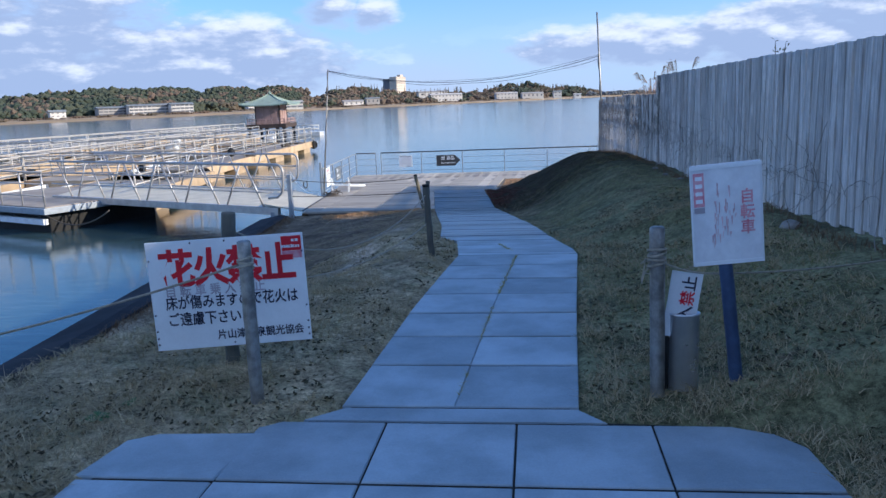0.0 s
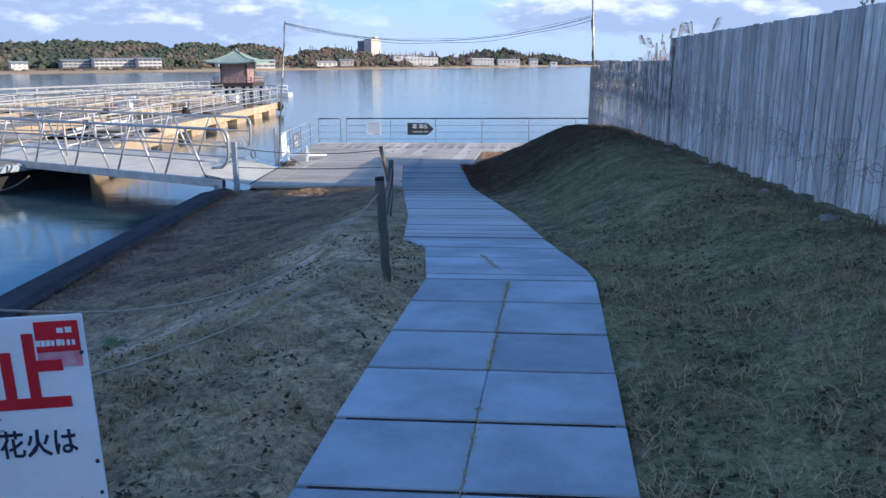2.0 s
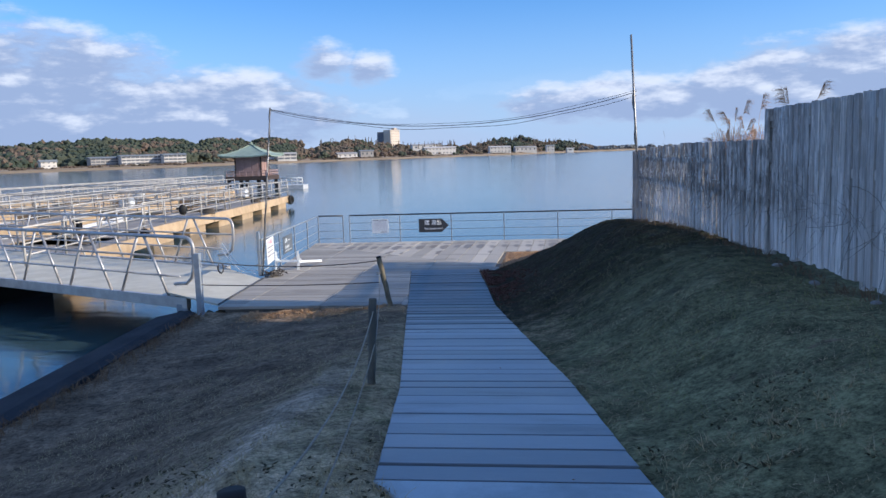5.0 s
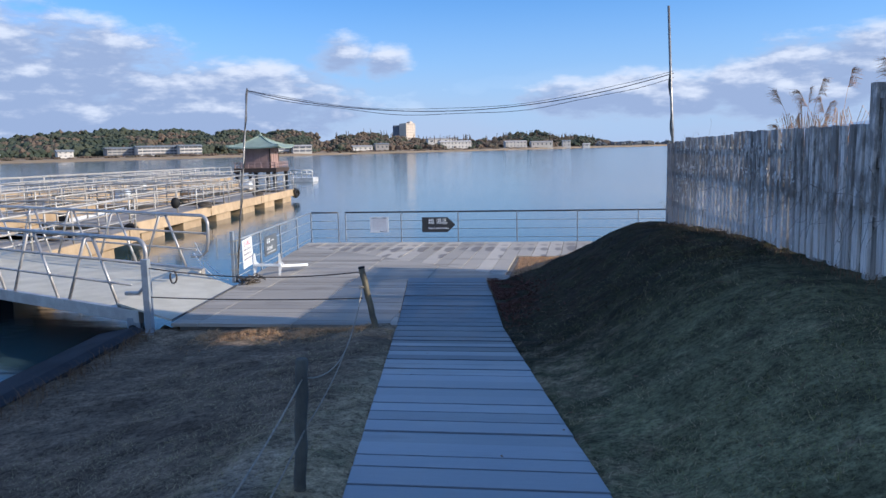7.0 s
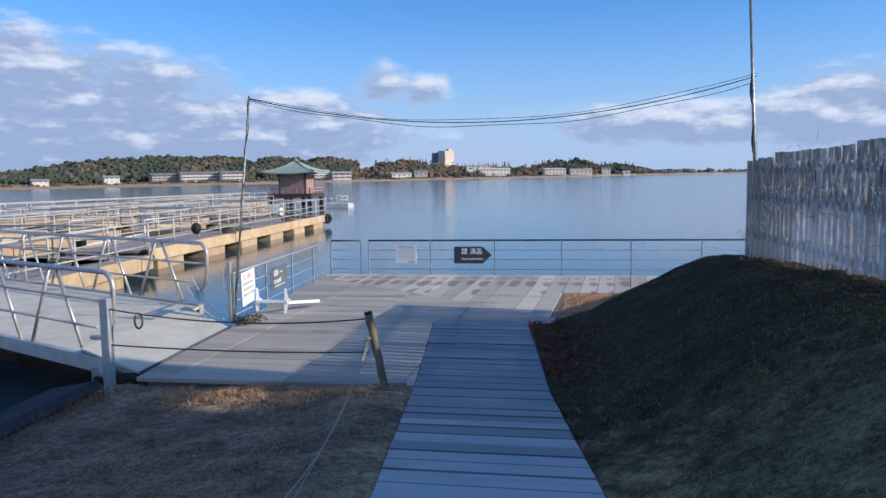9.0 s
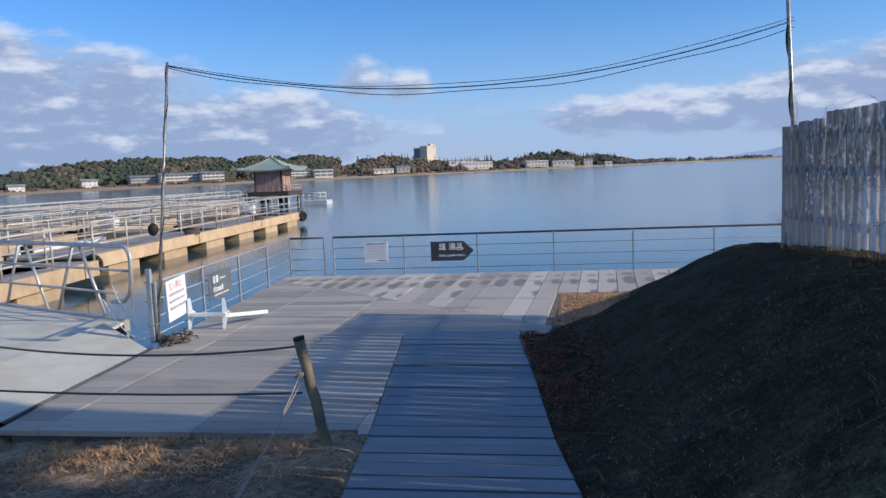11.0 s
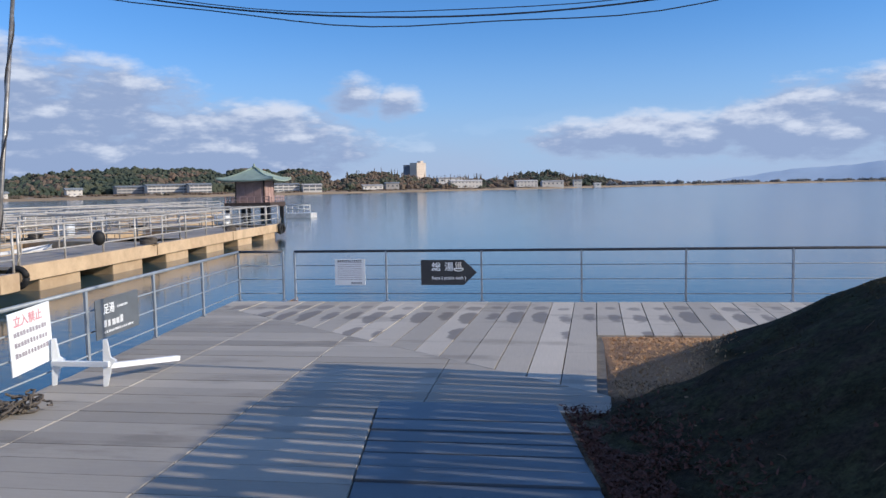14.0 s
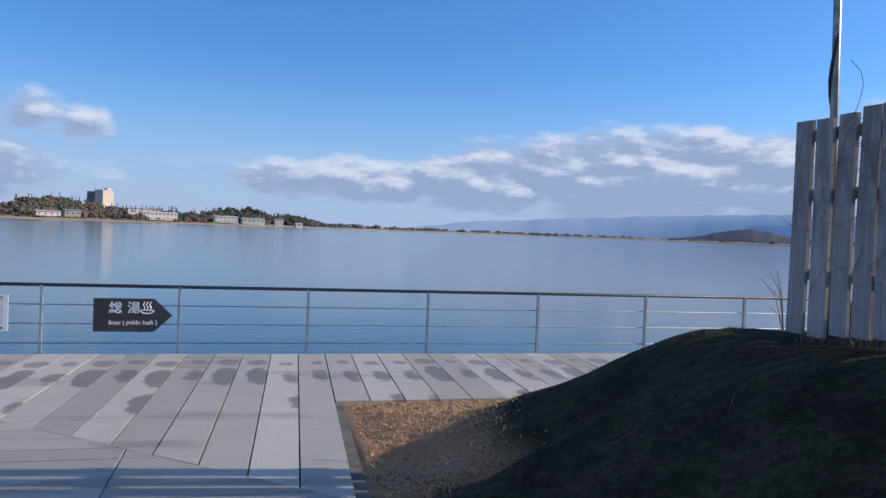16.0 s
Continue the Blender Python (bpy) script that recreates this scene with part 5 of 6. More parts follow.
    for x in (-1.0, 0.2, 1.4, 2.6, 3.8, 5.0):
        tube_part("rail_post", [(x, 1.50, 0.78), (x, 1.50, 1.86)], 0.028, ALU, b, seg=8)
    for z, r in ((1.86, 0.032), (1.50, 0.022), (1.14, 0.022)):
        tube_part("rail", [(-1.05, 1.50, z), (5.1, 1.50, z)], r, ALU, b, seg=8)
    tube_part("mooring_line", sag((-0.9, 1.45, 0.55), (-3.4, 1.0, 0.75), 0.35), 0.02, ROPEDARK, b, seg=5)
    # ramp plate to the deck
    r = thing("ramp_plate", "pale steel ramp plate bridging gangway and deck", "ramp")
    bm = bmesh.new()
    c = [Vector((-4.30, 20.25, 0.008)), Vector((-4.47, 23.0, 0.008)), Vector((-5.85, 24.2, 0.12)), Vector((-5.55, 20.9, 0.12))]
    hi = [bm.verts.new(p) for p in c]
    lo = [bm.verts.new(p - up * 0.03) for p in c]
    bm.faces.new(hi)
    bm.faces.new(list(reversed(lo)))
    for i in range(4):
        bm.faces.new((lo[i], lo[(i + 1) % 4], hi[(i + 1) % 4], hi[i]))
    bmesh.ops.recalc_face_normals(bm, faces=bm.faces)
    part("plate", bm, PLATE, r)
    tube_part("hinge", [(-4.27, 20.2, 0.012), (-4.46, 23.05, 0.012)], 0.018, RAILDARK, r)
    rope("pale mooring line drooping from the gangway to the pole", [sag((-6.0, 24.7, 0.62), (-4.72, 23.5, 0.12), 0.22), sag((-5.7, 24.0, 0.5), (-4.75, 23.4, 0.06), 0.16)], 0.008, WHITE)


build_gangway()


# ---- floating pier ----
def pier_rail(owner, a, b, step=2.1, top=0.98, base=-0.06, two=True):
    a, b = Vector((*a, 0)), Vector((*b, 0))
    n = max(2, int((b - a).length / step))
    for i in range(n + 1):
        p = a.lerp(b, i / n)
        tube_part("rail_post", [p + Vector((0, 0, base)), p + Vector((0, 0, top))], 0.032, RAILPALE, owner, seg=6)
    for z in (top, (top + base) * 0.62, (top + base) * 0.28):
        pts = [a.lerp(b, i / n) + Vector((0, 0, z + random.uniform(-0.015, 0.015))) for i in range(n + 1)]
        tube_part("rail", pts, 0.034 if z == top else 0.026, RAILPALE, owner, seg=6)


def float_pier(label, a, b, width, rails=(True, True), beam=True):
    """A floating walkway from a to b (its lakeward edge); width to its left."""
    o = thing("floating_pier", label, "pier", "floating piers")
    a, b = Vector((*a, 0)), Vector((*b, 0))
    d = (b - a).normalized()
    s = Vector((-d.y, d.x, 0))
    L = (b - a).length
    frame_ = Matrix.Translation(a) @ Matrix(((d.x, s.x, 0, 0), (d.y, s.y, 0, 0), (0, 0, 1, 0), (0, 0, 0, 1)))
    bm = bmesh.new()
    box(bm, (0, 0.06, -0.16), (L, width - 0.06, -0.08), frame_)
    part("decking", bm, PIERTOP, o)
    if beam:
        x = 0.0
        while x < L - 0.5:
            x1 = min(x + 8.2, L)
            for y0, y1 in ((0.0, 0.14), (width - 0.14, width)):
                bm = bmesh.new()
                box(bm, (x + 0.04, y0, -0.50), (x1 - 0.04, y1, -0.06), frame_, 0.015)
                part("edge_beam", bm, TAN, o)
            x = x1
    x = 1.0
    while x < L:
        bm = bmesh.new()
        box(bm, (x, 0.12, -1.1), (min(x + 2.1, L - 0.1), width - 0.12, -0.16), frame_, 0.04)
        part("float", bm, TAN if beam else PIERDARK, o)
        x += 4.1
    e = [(frame_ @ Vector((t, y, 0)))[:2] for t, y in ((0.1, 0.1), (L - 0.1, 0.1), (0.1, width - 0.1), (L - 0.1, width - 0.1))]
    if rails[0]:
        pier_rail(o, e[0], e[1])
    if rails[1]:
        pier_rail(o, e[2], e[3])
    return o


def build_piers():
    float_pier("sun-bleached floating pier section with tan side beams", (-11.6, 25.6), (-12.7, 34.6), 4.2, (True, False))
    float_pier("long floating pier with tan beams and pale railings", (-13.9, 36.2), (-15.6, 60.5), 3.0)
    float_pier("floating walkway with pale railings", (-20.0, 30.0), (-24.0, 72.0), 2.0)
    float_pier("floating walkway with pale railings", (-26.5, 34.0), (-29.5, 76.0), 2.0)
    float_pier("floating walkway with pale railings leading to the pavilion", (-38.5, 46.0), (-31.5, 88.0), 2.2)
    float_pier("cross walkway with railings between floating piers", (-13.2, 33.2), (-42.0, 38.5), 2.4)
    float_pier("cross walkway with railings between floating piers", (-15.0, 47.5), (-36.0, 51.0), 2.0)
    float_pier("cross walkway with railings between floating piers", (-15.6, 58.6), (-33.0, 62.0), 2.0)
    # gear along the piers
    rng = random.Random(9)
    for x, y, r in ((-14.9, 40.2, 0.0), (-19.0, 60.2, 0.42), (-22.4, 50.5, 0.4), (-29.0, 37.2, 0.45), (-31.5, 37.6, 0.38), (-27.4, 61.4, 0.4)):
        if r == 0.0:
            o = thing("fender", "black rubber fender hung on the pier railing", "fender", at=(x + 0.75, y, 0.42))
            bm = bmesh.new()
            bmesh.ops.create_uvsphere(bm, u_segments=12, v_segments=8, radius=0.19)
            bmesh.ops.scale(bm, vec=(1, 1, 1.25), verts=bm.verts)
            part("body", bm, RUBBER, o, smooth=True)
        else:
            o = thing("storage_tank", "white rounded plastic tank on the pier", "tank", "pier tanks", (x, y, -0.08))
            bm = bmesh.new()
            box(bm, (-r, -r * 0.7, 0), (r, r * 0.7, r * 1.5), None, r * 0.3)
            part("body", bm, WHITE, o, smooth=True)
            box_part("lid", (-r * 0.35, -r * 0.3, r * 1.5), (r * 0.35, r * 0.3, r * 1.62), WHITE, o)
    # old tyres hung on the pier head
    for x, y, yaw in ((-15.52, 60.0, 94), (-15.62, 60.62, 4), (-13.82, 36.05, 4)):
        o = thing("tyre_fender", "worn black tyre hung on the pier as a fender", "tyre", "tyre fenders", (x, y, -0.34))
        o.rotation_euler = (0, 0, radians(yaw))
        bm = bmesh.new()
        tube(bm, [(0.24 * math.cos(t), -0.10, 0.24 * math.sin(t)) for t in (2 * math.pi * i / 18 for i in range(19))], 0.09, 8)
        part("tyre", bm, RUBBER, o, smooth=True)
        tube_part("lanyard", [(0, -0.10, 0.30), (0.02, -0.03, 0.52), (0.0, 0.12, 0.62)], 0.015, ROPE, o, seg=5)
    # hoses and lines left lying on the walkways
    for x, y, n in ((-14.6, 44.0, 5), (-15.4, 53.0, 4), (-22.5, 48.6, 4), (-27.0, 49.2, 4), (-13.4, 31.0, 4)):
        o = thing("coiled_hose", "dark hose lying in loose loops on the pier", "hose", "pier hoses", (x, y, -0.08))
        bm = bmesh.new()
        pts = [Vector(((0.30 + 0.03 * math.sin(i * 0.7)) * math.cos(i * 0.42), (0.26 + 0.04 * math.cos(i * 0.5)) * math.sin(i * 0.42), 0.03 + 0.0035 * i)) for i in range(15 * n)]
        tube(bm, pts, 0.026, 6)
        part("loop", bm, ROPEDARK, o, smooth=True)
    # work boats lying among the piers
    for x, y, yaw, L in ((-18.5, 31.0, 80, 5.5), (-23.5, 40.0, 95, 6.0), (-18.8, 42.0, 92, 5.0)):
        b = thing("work_boat", "small white open work boat moored at the pier", "boat", "moored boats", (x, y, WATER_Z))
        b.rotation_euler = (0, 0, radians(yaw))
        bm = bmesh.new()
        rings = []
        for t in (0, 0.15, 0.4, 0.7, 0.9, 1.0):
            w = 0.85 * (1 - max(0, (t - 0.45) / 0.56) ** 2) + 0.02
            px, lift = (t - 0.5) * L, 0.25 * t * t
            rings.append([bm.verts.new(p) for p in ((px, -w, 0.55 + lift), (px, -w * 0.8, -0.1), (px, 0, -0.2 + lift * 0.6), (px, w * 0.8, -0.1), (px, w, 0.55 + lift), (px, w * 0.86, 0.55 + lift), (px, w * 0.75, 0.15), (px, -w * 0.75, 0.15), (px, -w * 0.86, 0.55 + lift))])
        for r0, r1 in zip(rings, rings[1:]):
            for j in range(9):
                bm.faces.new((r0[j], r0[(j + 1) % 9], r1[(j + 1) % 9], r1[j]))
        bm.faces.new(rings[0])
        part("hull", bm, BOATWHITE, b)
        box_part("outboard", (-L / 2 - 0.3, -0.15, 0.3), (-L / 2 + 0.02, 0.15, 0.95), RUBBER, b, bevel=0.04)


build_piers()


def build_pavilion():
    p = thing("pavilion", "lake pavilion with a curved green copper roof and rosy timber walls", "pavilion", at=(-30.1, 93.0, 0.0))
    p.rotation_euler = (0, 0, radians(2))
    part_ = lambda n, lo, hi, mat, lab="", bev=0.0: box_part(n, lo, hi, mat, p, lab, bev)
    part_("platform", (-2.4, -2.4, 0.30), (2.4, 2.4, 0.75), PAVDARK)
    for x in (-2.1, 0, 2.1):
        for y in (-2.1, 2.1):
            part_("pile", (x - 0.18, y - 0.18, -1.6), (x + 0.18, y + 0.18, 0.32), CONCRETE)
    wall = part_("wall", (-1.5, -1.5, 0.75), (1.5, 1.5, 3.1), PAVWALL)
    for x in (-1.54, 1.40):
        for y in (-1.54, 1.40):
            part_("pillar", (x, y, 0.75), (x + 0.14, y + 0.14, 3.05), PAVDARK)
    for k in range(4):
        bm = bmesh.new()
        for i in range(3):
            box(bm, (-1.2 + i * 0.85, -1.54, 1.25), (-0.55 + i * 0.85, -1.49, 2.6), Matrix.Rotation(k * math.pi / 2, 4, "Z"))
        part("lattice", bm, PAVWALL, wall)
        bm = bmesh.new()
        m = Matrix.Rotation(k * math.pi / 2, 4, "Z")
        for i in range(7):
            box(bm, (-2.3 + i * 0.74, -2.32, 0.75), (-2.22 + i * 0.74, -2.24, 1.35), m)
        for z in (1.0, 1.32):
            box(bm, (-2.35, -2.31, z), (2.35, -2.25, z + 0.07), m)
        part("balustrade", bm, PAVWALL, p)
    # concave hipped roof
    bm = bmesh.new()
    rings = []
    for i in range(9):
        t = i / 8
        r = 2.90 * (1 - t) + 0.05
        z = 3.02 + 1.30 * (0.45 * t + 0.55 * t ** 1.9)
        ring = []
        for k in range(4):
            for j in range(6):
                f = j / 6
                x, y = -r + 2 * r * f, -r
                lift = 0.22 * (1 - t) ** 2 * (abs(2 * f - 1) ** 3)
                v = Matrix.Rotation(k * math.pi / 2, 3, "Z") @ Vector((x, y, 0))
                ring.append(bm.verts.new((v.x, v.y, z + lift)))
        rings.append(ring)
    n = len(rings[0])
    for a, b in zip(rings, rings[1:]):
        for j in range(n):
            bm.faces.new((a[j], a[(j + 1) % n], b[(j + 1) % n], b[j]))
    under = [bm.verts.new(v.co + Vector((0, 0, -0.14))) for v in rings[0]]
    for j in range(n):
        bm.faces.new((under[j], under[(j + 1) % n], rings[0][(j + 1) % n], rings[0][j]))
    bm.faces.new(list(reversed(under)))
    roof = part("roof", bm, COPPER, p)
    for k in range(4):
        pts = [Matrix.Rotation(k * math.pi / 2, 3, "Z") @ Vector((-r, -r, z)) for r, z in ((2.94, 3.27), (2.18, 3.31), (1.43, 3.58), (0.71, 3.94), (0.06, 4.35))]
        tube_part("hip_ridge", pts, 0.06, COPPER, roof, seg=6)
    tube_part("finial", [(0, 0, 4.29), (0, 0, 4.42), (0, 0, 4.50), (0, 0, 4.58), (0, 0, 4.72)], [0.24, 0.22, 0.10, 0.12, 0.02], COPPER, roof, seg=10)
    # white landing stage beside it
    s = thing("landing_stage", "small white floating landing stage with a rail", "pier", at=(-25.0, 93.0, WATER_Z))
    box_part("float", (-1.6, -1.0, -0.1), (1.1, 1.0, 0.45), BOATWHITE, s, bevel=0.05)
    for i in range(5):
        tube_part("rail_post", [(-1.5 + i * 0.62, -0.9, 0.45), (-1.5 + i * 0.62, -0.9, 1.25)], 0.05, BOATWHITE, s, seg=6)
    for z in (0.85, 1.25):
        tube_part("rail", [(-1.5, -0.9, z), (1.0, -0.9, z)], 0.06, BOATWHITE, s, seg=6)


build_pavilion()


# ---- the far shore ----
def polar(az, d, z=0.0):
    return Vector((d * math.sin(radians(az)), 17 + d * math.cos(radians(az)), z))


def shore_strip(rows, name, mat, label, back=160.0):
    """Low land: rows of azimuth, distance of the waterline, height of the land behind."""
    bm = bmesh.new()
    r = []
    for az, d, h in rows:
        r.append([bm.verts.new(polar(az, d, WATER_Z - 0.2)), bm.verts.new(polar(az, d + 6, WATER_Z + h * 0.5)), bm.verts.new(polar(az, d + 45, WATER_Z + h)), bm.verts.new(polar(az, d + back, WATER_Z + h * 1.5))])
    for a, b in zip(r, r[1:]):
        for j in range(3):
            bm.faces.new((a[j], b[j], b[j + 1], a[j + 1]))
    bmesh.ops.recalc_face_normals(bm, faces=bm.faces)
    return tagged(part(name, bm, mat), label, "shore", kind="structure")


SHORE_ROWS = ((-75, 420, 2.0), (-55, 460, 2.0), (-38, 520, 2.2), (-25, 600, 2.4), (-15, 720, 2.6), (-8, 860, 2.6), (-2, 1000, 2.6), (4, 1300, 2.6), (10, 1750, 3.0), (20, 2300, 4.0), (32, 2500, 4.5), (45, 2500, 4.5), (70, 2400, 5))


def shore_d(az):
    return along([(a, d) for a, d, h in SHORE_ROWS], az)


def wood(name, label, mat, spots, rng):
    """Far trees in one mesh: each a short trunk-less crown of several uneven clumps."""
    base = bmesh.new()
    bmesh.ops.create_icosphere(base, subdivisions=1, radius=1.0)
    bv = np.array([v.co[:] for v in base.verts])
    bf = np.array([[v.index for v in f.verts] for f in base.faces])
    base.free()
    vs, fs, n = [], [], 0
    for p, h, w in spots:
        for c in range(17):
            f = c / 16
            s = w * rng.uniform(0.13, 0.27) * (1.0 - 0.1 * f)
            o = np.array((p[0] + rng.gauss(0, w * 0.30) * (1.1 - f * 0.6), p[1] + rng.gauss(0, w * 0.30), p[2] + h * (0.2 + 0.50 * f)))
            jit = 1 + 0.28 * np.array([rng.uniform(-1, 1) for _ in bv])[:, None]
            vs.append(bv * jit * np.array((s, s, s * rng.uniform(0.7, 1.0))) + o)
            fs.append(bf + n)
            n += len(bv)
    me = bpy.data.meshes.new(name)
    me.from_pydata(np.concatenate(vs).tolist(), [], np.concatenate(fs).tolist())
    me.materials.append(mat)
    return tagged(new(name, me), label, "trees", kind="stuff")


def build_far():
    shore_strip(SHORE_ROWS, "far_shore", SHORE, "flat reed-grown far shore of the lake")
    rng = random.Random(21)
    # crest of the woods: azimuth, elevation in degrees of the tree tops
    crest = ((-75, 0.7), (-50, 0.7), (-41, 0.9), (-37.5, 1.35), (-35, 1.80), (-31, 2.0), (-24, 1.85), (-18, 1.75), (-16.9, 1.45), (-16.2, 0.75), (-15.2, 1.35), (-13, 1.5), (-11.4, 1.3), (-9, 0.95), (-6, 0.85), (-3.6, 0.8), (-2.4, 1.1),
             (-1, 1.3), (0.3, 1.2), (1.2, 0.8), (2.2, 0.9), (3, 0.95), (3.8, 0.65), (5, 0.45), (9, 0.30))
    green, brown, haze = [], [], []
    for i in range(2300):
        az = rng.uniform(-58, 8)
        d0 = shore_d(az) + (70 if az < -16 else 60)
        t = rng.random()
        d = d0 + 40 + 260 * t
        el = along(crest, az) * (0.40 + 0.60 * t) * rng.uniform(0.86, 1.04)
        top = 2.0 + d * math.tan(radians(el))
        h = min(top, rng.uniform(8, 15))
        w = h * rng.uniform(1.1, 1.6)
        if az > -16 and rng.random() < 0.35:
            continue
        spot = (polar(az, d, top - h), h, w)
        patch = noise.noise((az * 0.55, t * 1.6, 4.4))
        autumn = 0.06 + 0.5 * smooth(0.05, 0.3, patch) if az < -17 else 0.55 + 0.4 * smooth(-0.2, 0.2, patch)
        if -36 < az < -33.5 or -29 < az < -27:
            autumn = 0.45
        if -2.6 < az < 0.6 or 2.0 < az < 3.6:
            autumn = 0.25
        (brown if rng.random() < autumn else green).append(spot)
    for i in range(240):
        az = rng.uniform(4, 46)
        d = shore_d(az) + rng.uniform(20, 160)
        h = rng.uniform(5, 11)
        haze.append((polar(az, d, 1.0), h, h * 1.5))
    wood("far_wood", "dark evergreen wood on the far shore", FARTREE, green, rng)
    wood("far_wood", "brown autumn wood on the far shore", FARBROWN, brown, rng)
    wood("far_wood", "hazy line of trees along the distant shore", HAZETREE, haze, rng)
    # bare poplars standing up out of the far scrub
    bm = bmesh.new()
    for i in range(95):
        az = rng.uniform(-9.0, 4.0) if i < 75 else rng.uniform(-16, -9)
        d = shore_d(az) + rng.uniform(120, 240)
        h = rng.uniform(7, 13)
        p = polar(az, d, 2.0 + d * math.tan(radians(along(crest, az) * 0.72)) - 3)
        tube(bm, [p, p + Vector((0, 0, h * 0.6)), p + Vector((rng.uniform(-0.6, 0.6), 0, h))], [0.55, 0.42, 0.1], 4)
        for j in range(8):
            f = rng.uniform(0.3, 0.92)
            a_, l = rng.uniform(0, 6.3), rng.uniform(0.8, 1.9) * (1.2 - f)
            q = p + Vector((0, 0, h * f))
            tube(bm, [q, q + Vector((math.cos(a_) * l, math.sin(a_) * l, l * 2.2))], [0.22, 0.06], 3)
    tagged(part("far_poplars", bm, FARBROWN), "thin bare winter trees on the far shore", "trees", kind="stuff")
    # low scrub in front
    scrub = []
    for i in range(420):
        az = rng.uniform(-58, 3)
        scrub.append((polar(az, shore_d(az) + rng.uniform(18, 50), 0.6), rng.uniform(0.8, 2.0), rng.uniform(3, 7)))
    wood("far_scrub", "brown scrub along the far waterline", FARBROWN, scrub, rng)

    def house(name, label, az0, az1, d, el_top, mat, roof, floors, bays, zb=1.5, gable=1.2, turn=14):
        p, q = polar(az0, d), polar(az1, d)
        w = (q - p).length
        h = 2.0 + d * math.tan(radians(el_top)) - zb
        o = thing(name, label, "building", "", ((p.x + q.x) / 2, (p.y + q.y) / 2, zb))
        o.rotation_euler = (0, 0, math.atan2(q.y - p.y, q.x - p.x) + radians(turn))
        dep = min(14.0, w * 0.6)
        wall = box_part("wall", (-w / 2, 0, -2), (w / 2, dep, h - gable), mat, o)
        if gable > 0.3:
            bm = bmesh.new()
            prism(bm, [(-0.8, h - gable - 0.2), (dep + 0.8, h - gable - 0.2), (dep / 2, h)], -w - 1.6, 0.0)
            bmesh.ops.transform(bm, matrix=Matrix(((0, 0, 1, w / 2 + 0.8), (1, 0, 0, 0), (0, 1, 0, 0), (0, 0, 0, 1))), verts=bm.verts)
            bmesh.ops.recalc_face_normals(bm, faces=bm.faces)
            part("roof", bm, roof, o)
        else:
            box_part("roof", (-w / 2 - 0.3, -0.3, h - gable), (w / 2 + 0.3, dep + 0.3, h - gable + 0.5), roof, o)
        fh = (h - gable) / floors
        bw = w / bays
        for f in range(floors):
            for b in range(bays):
                # deep balconies on the hotels, small windows on the houses
                x0, x1, z0, z1 = (0.07, 0.93, 0.34, 0.90) if name == "lakeside_hotel" else (0.33, 0.67, 0.48, 0.76)
                box_part("window", (-w / 2 + bw * (b + x0), -0.12, fh * (f + z0)), (-w / 2 + bw * (b + x1), 0.1, fh * (f + z1)), FARGLASS, wall)
        return o

    house("lakeside_hotel", "long pale three-storey lakeside block with balconies", -31.1, -29.2, 655, 0.62, FARWALL, FARROOF, 3, 6)
    house("lakeside_hotel", "long pale three-storey lakeside block with balconies", -29.15, -26.4, 650, 0.70, FARWHITE, FARROOF, 3, 9)
    house("lakeside_hotel", "long pale three-storey lakeside block with balconies", -26.35, -24.8, 645, 0.72, FARWHITE, FARROOF, 3, 5)
    house("far_house", "small white house with a grey roof on the far shore", -34.2, -33.2, 570, 0.52, FARWHITE, FARROOF, 2, 3)
    house("far_house", "small white house with a grey roof on the far shore", -38.6, -37.6, 540, 0.35, FARWHITE, FARROOF, 2, 3)
    house("lakeside_hotel", "white lakeside building behind the pavilion", -21.0, -18.6, 700, 0.62, FARWHITE, FARROOF, 3, 6)
    house("lakeside_hotel", "white lakeside building behind the pavilion", -18.4, -17.0, 700, 0.55, FARWHITE, FARWALL, 2, 3)
    house("far_house", "low pale building on the far shore", -14.0, -12.5, 830, 0.42, FARWHITE, FARWALL, 1, 4, gable=1.5)
    house("far_house", "low pale building on the far shore", -12.3, -11.3, 850, 0.55, FARWALL, FARROOF, 1, 3)
    h = house("tower_hotel", "cream hotel tower above the trees on the far shore", -10.2, -9.1, 1180, 1.93, FARCREAM, FARCREAM, 9, 5, 6.0, 0.2, 52)
    box_part("lift_house", (2, 3, 40.0 - 6.3), (9, 9, 45.5 - 6.3), FARCREAM, h)
    house("tower_hotel", "dark glazed wing of the hotel tower", -10.9, -10.25, 1180, 1.80, FARBLUE, FARBLUE, 9, 4, 6.0, 0.2)
    house("far_house", "long white low hall on the far shore", -7.5, -5.1, 1010, 0.62, FARWHITE, FARWHITE, 2, 9, gable=1.4)
    house("far_house", "white hall with a pale roof on the far shore", -8.4, -6.2, 1060, 0.85, FARWHITE, FARWALL, 1, 4, 8.0, gable=1.4)
    house("far_house", "white waterside building on the far shore", -2.6, -1.0, 1080, 0.52, FARWHITE, FARWHITE, 2, 6, gable=1.0)
    house("far_house", "white waterside building on the far shore", -0.7, 0.9, 1120, 0.45, FARWHITE, FARWALL, 1, 5)
    house("far_house", "white house with a dark roof on the far shore", 1.6, 2.2, 1180, 0.48, FARWHITE, FARROOF, 2, 2)
    house("far_house", "white boathouse at the far waterline", 3.1, 3.6, 1240, 0.22, FARWHITE, FARWHITE, 1, 1, 0.2)
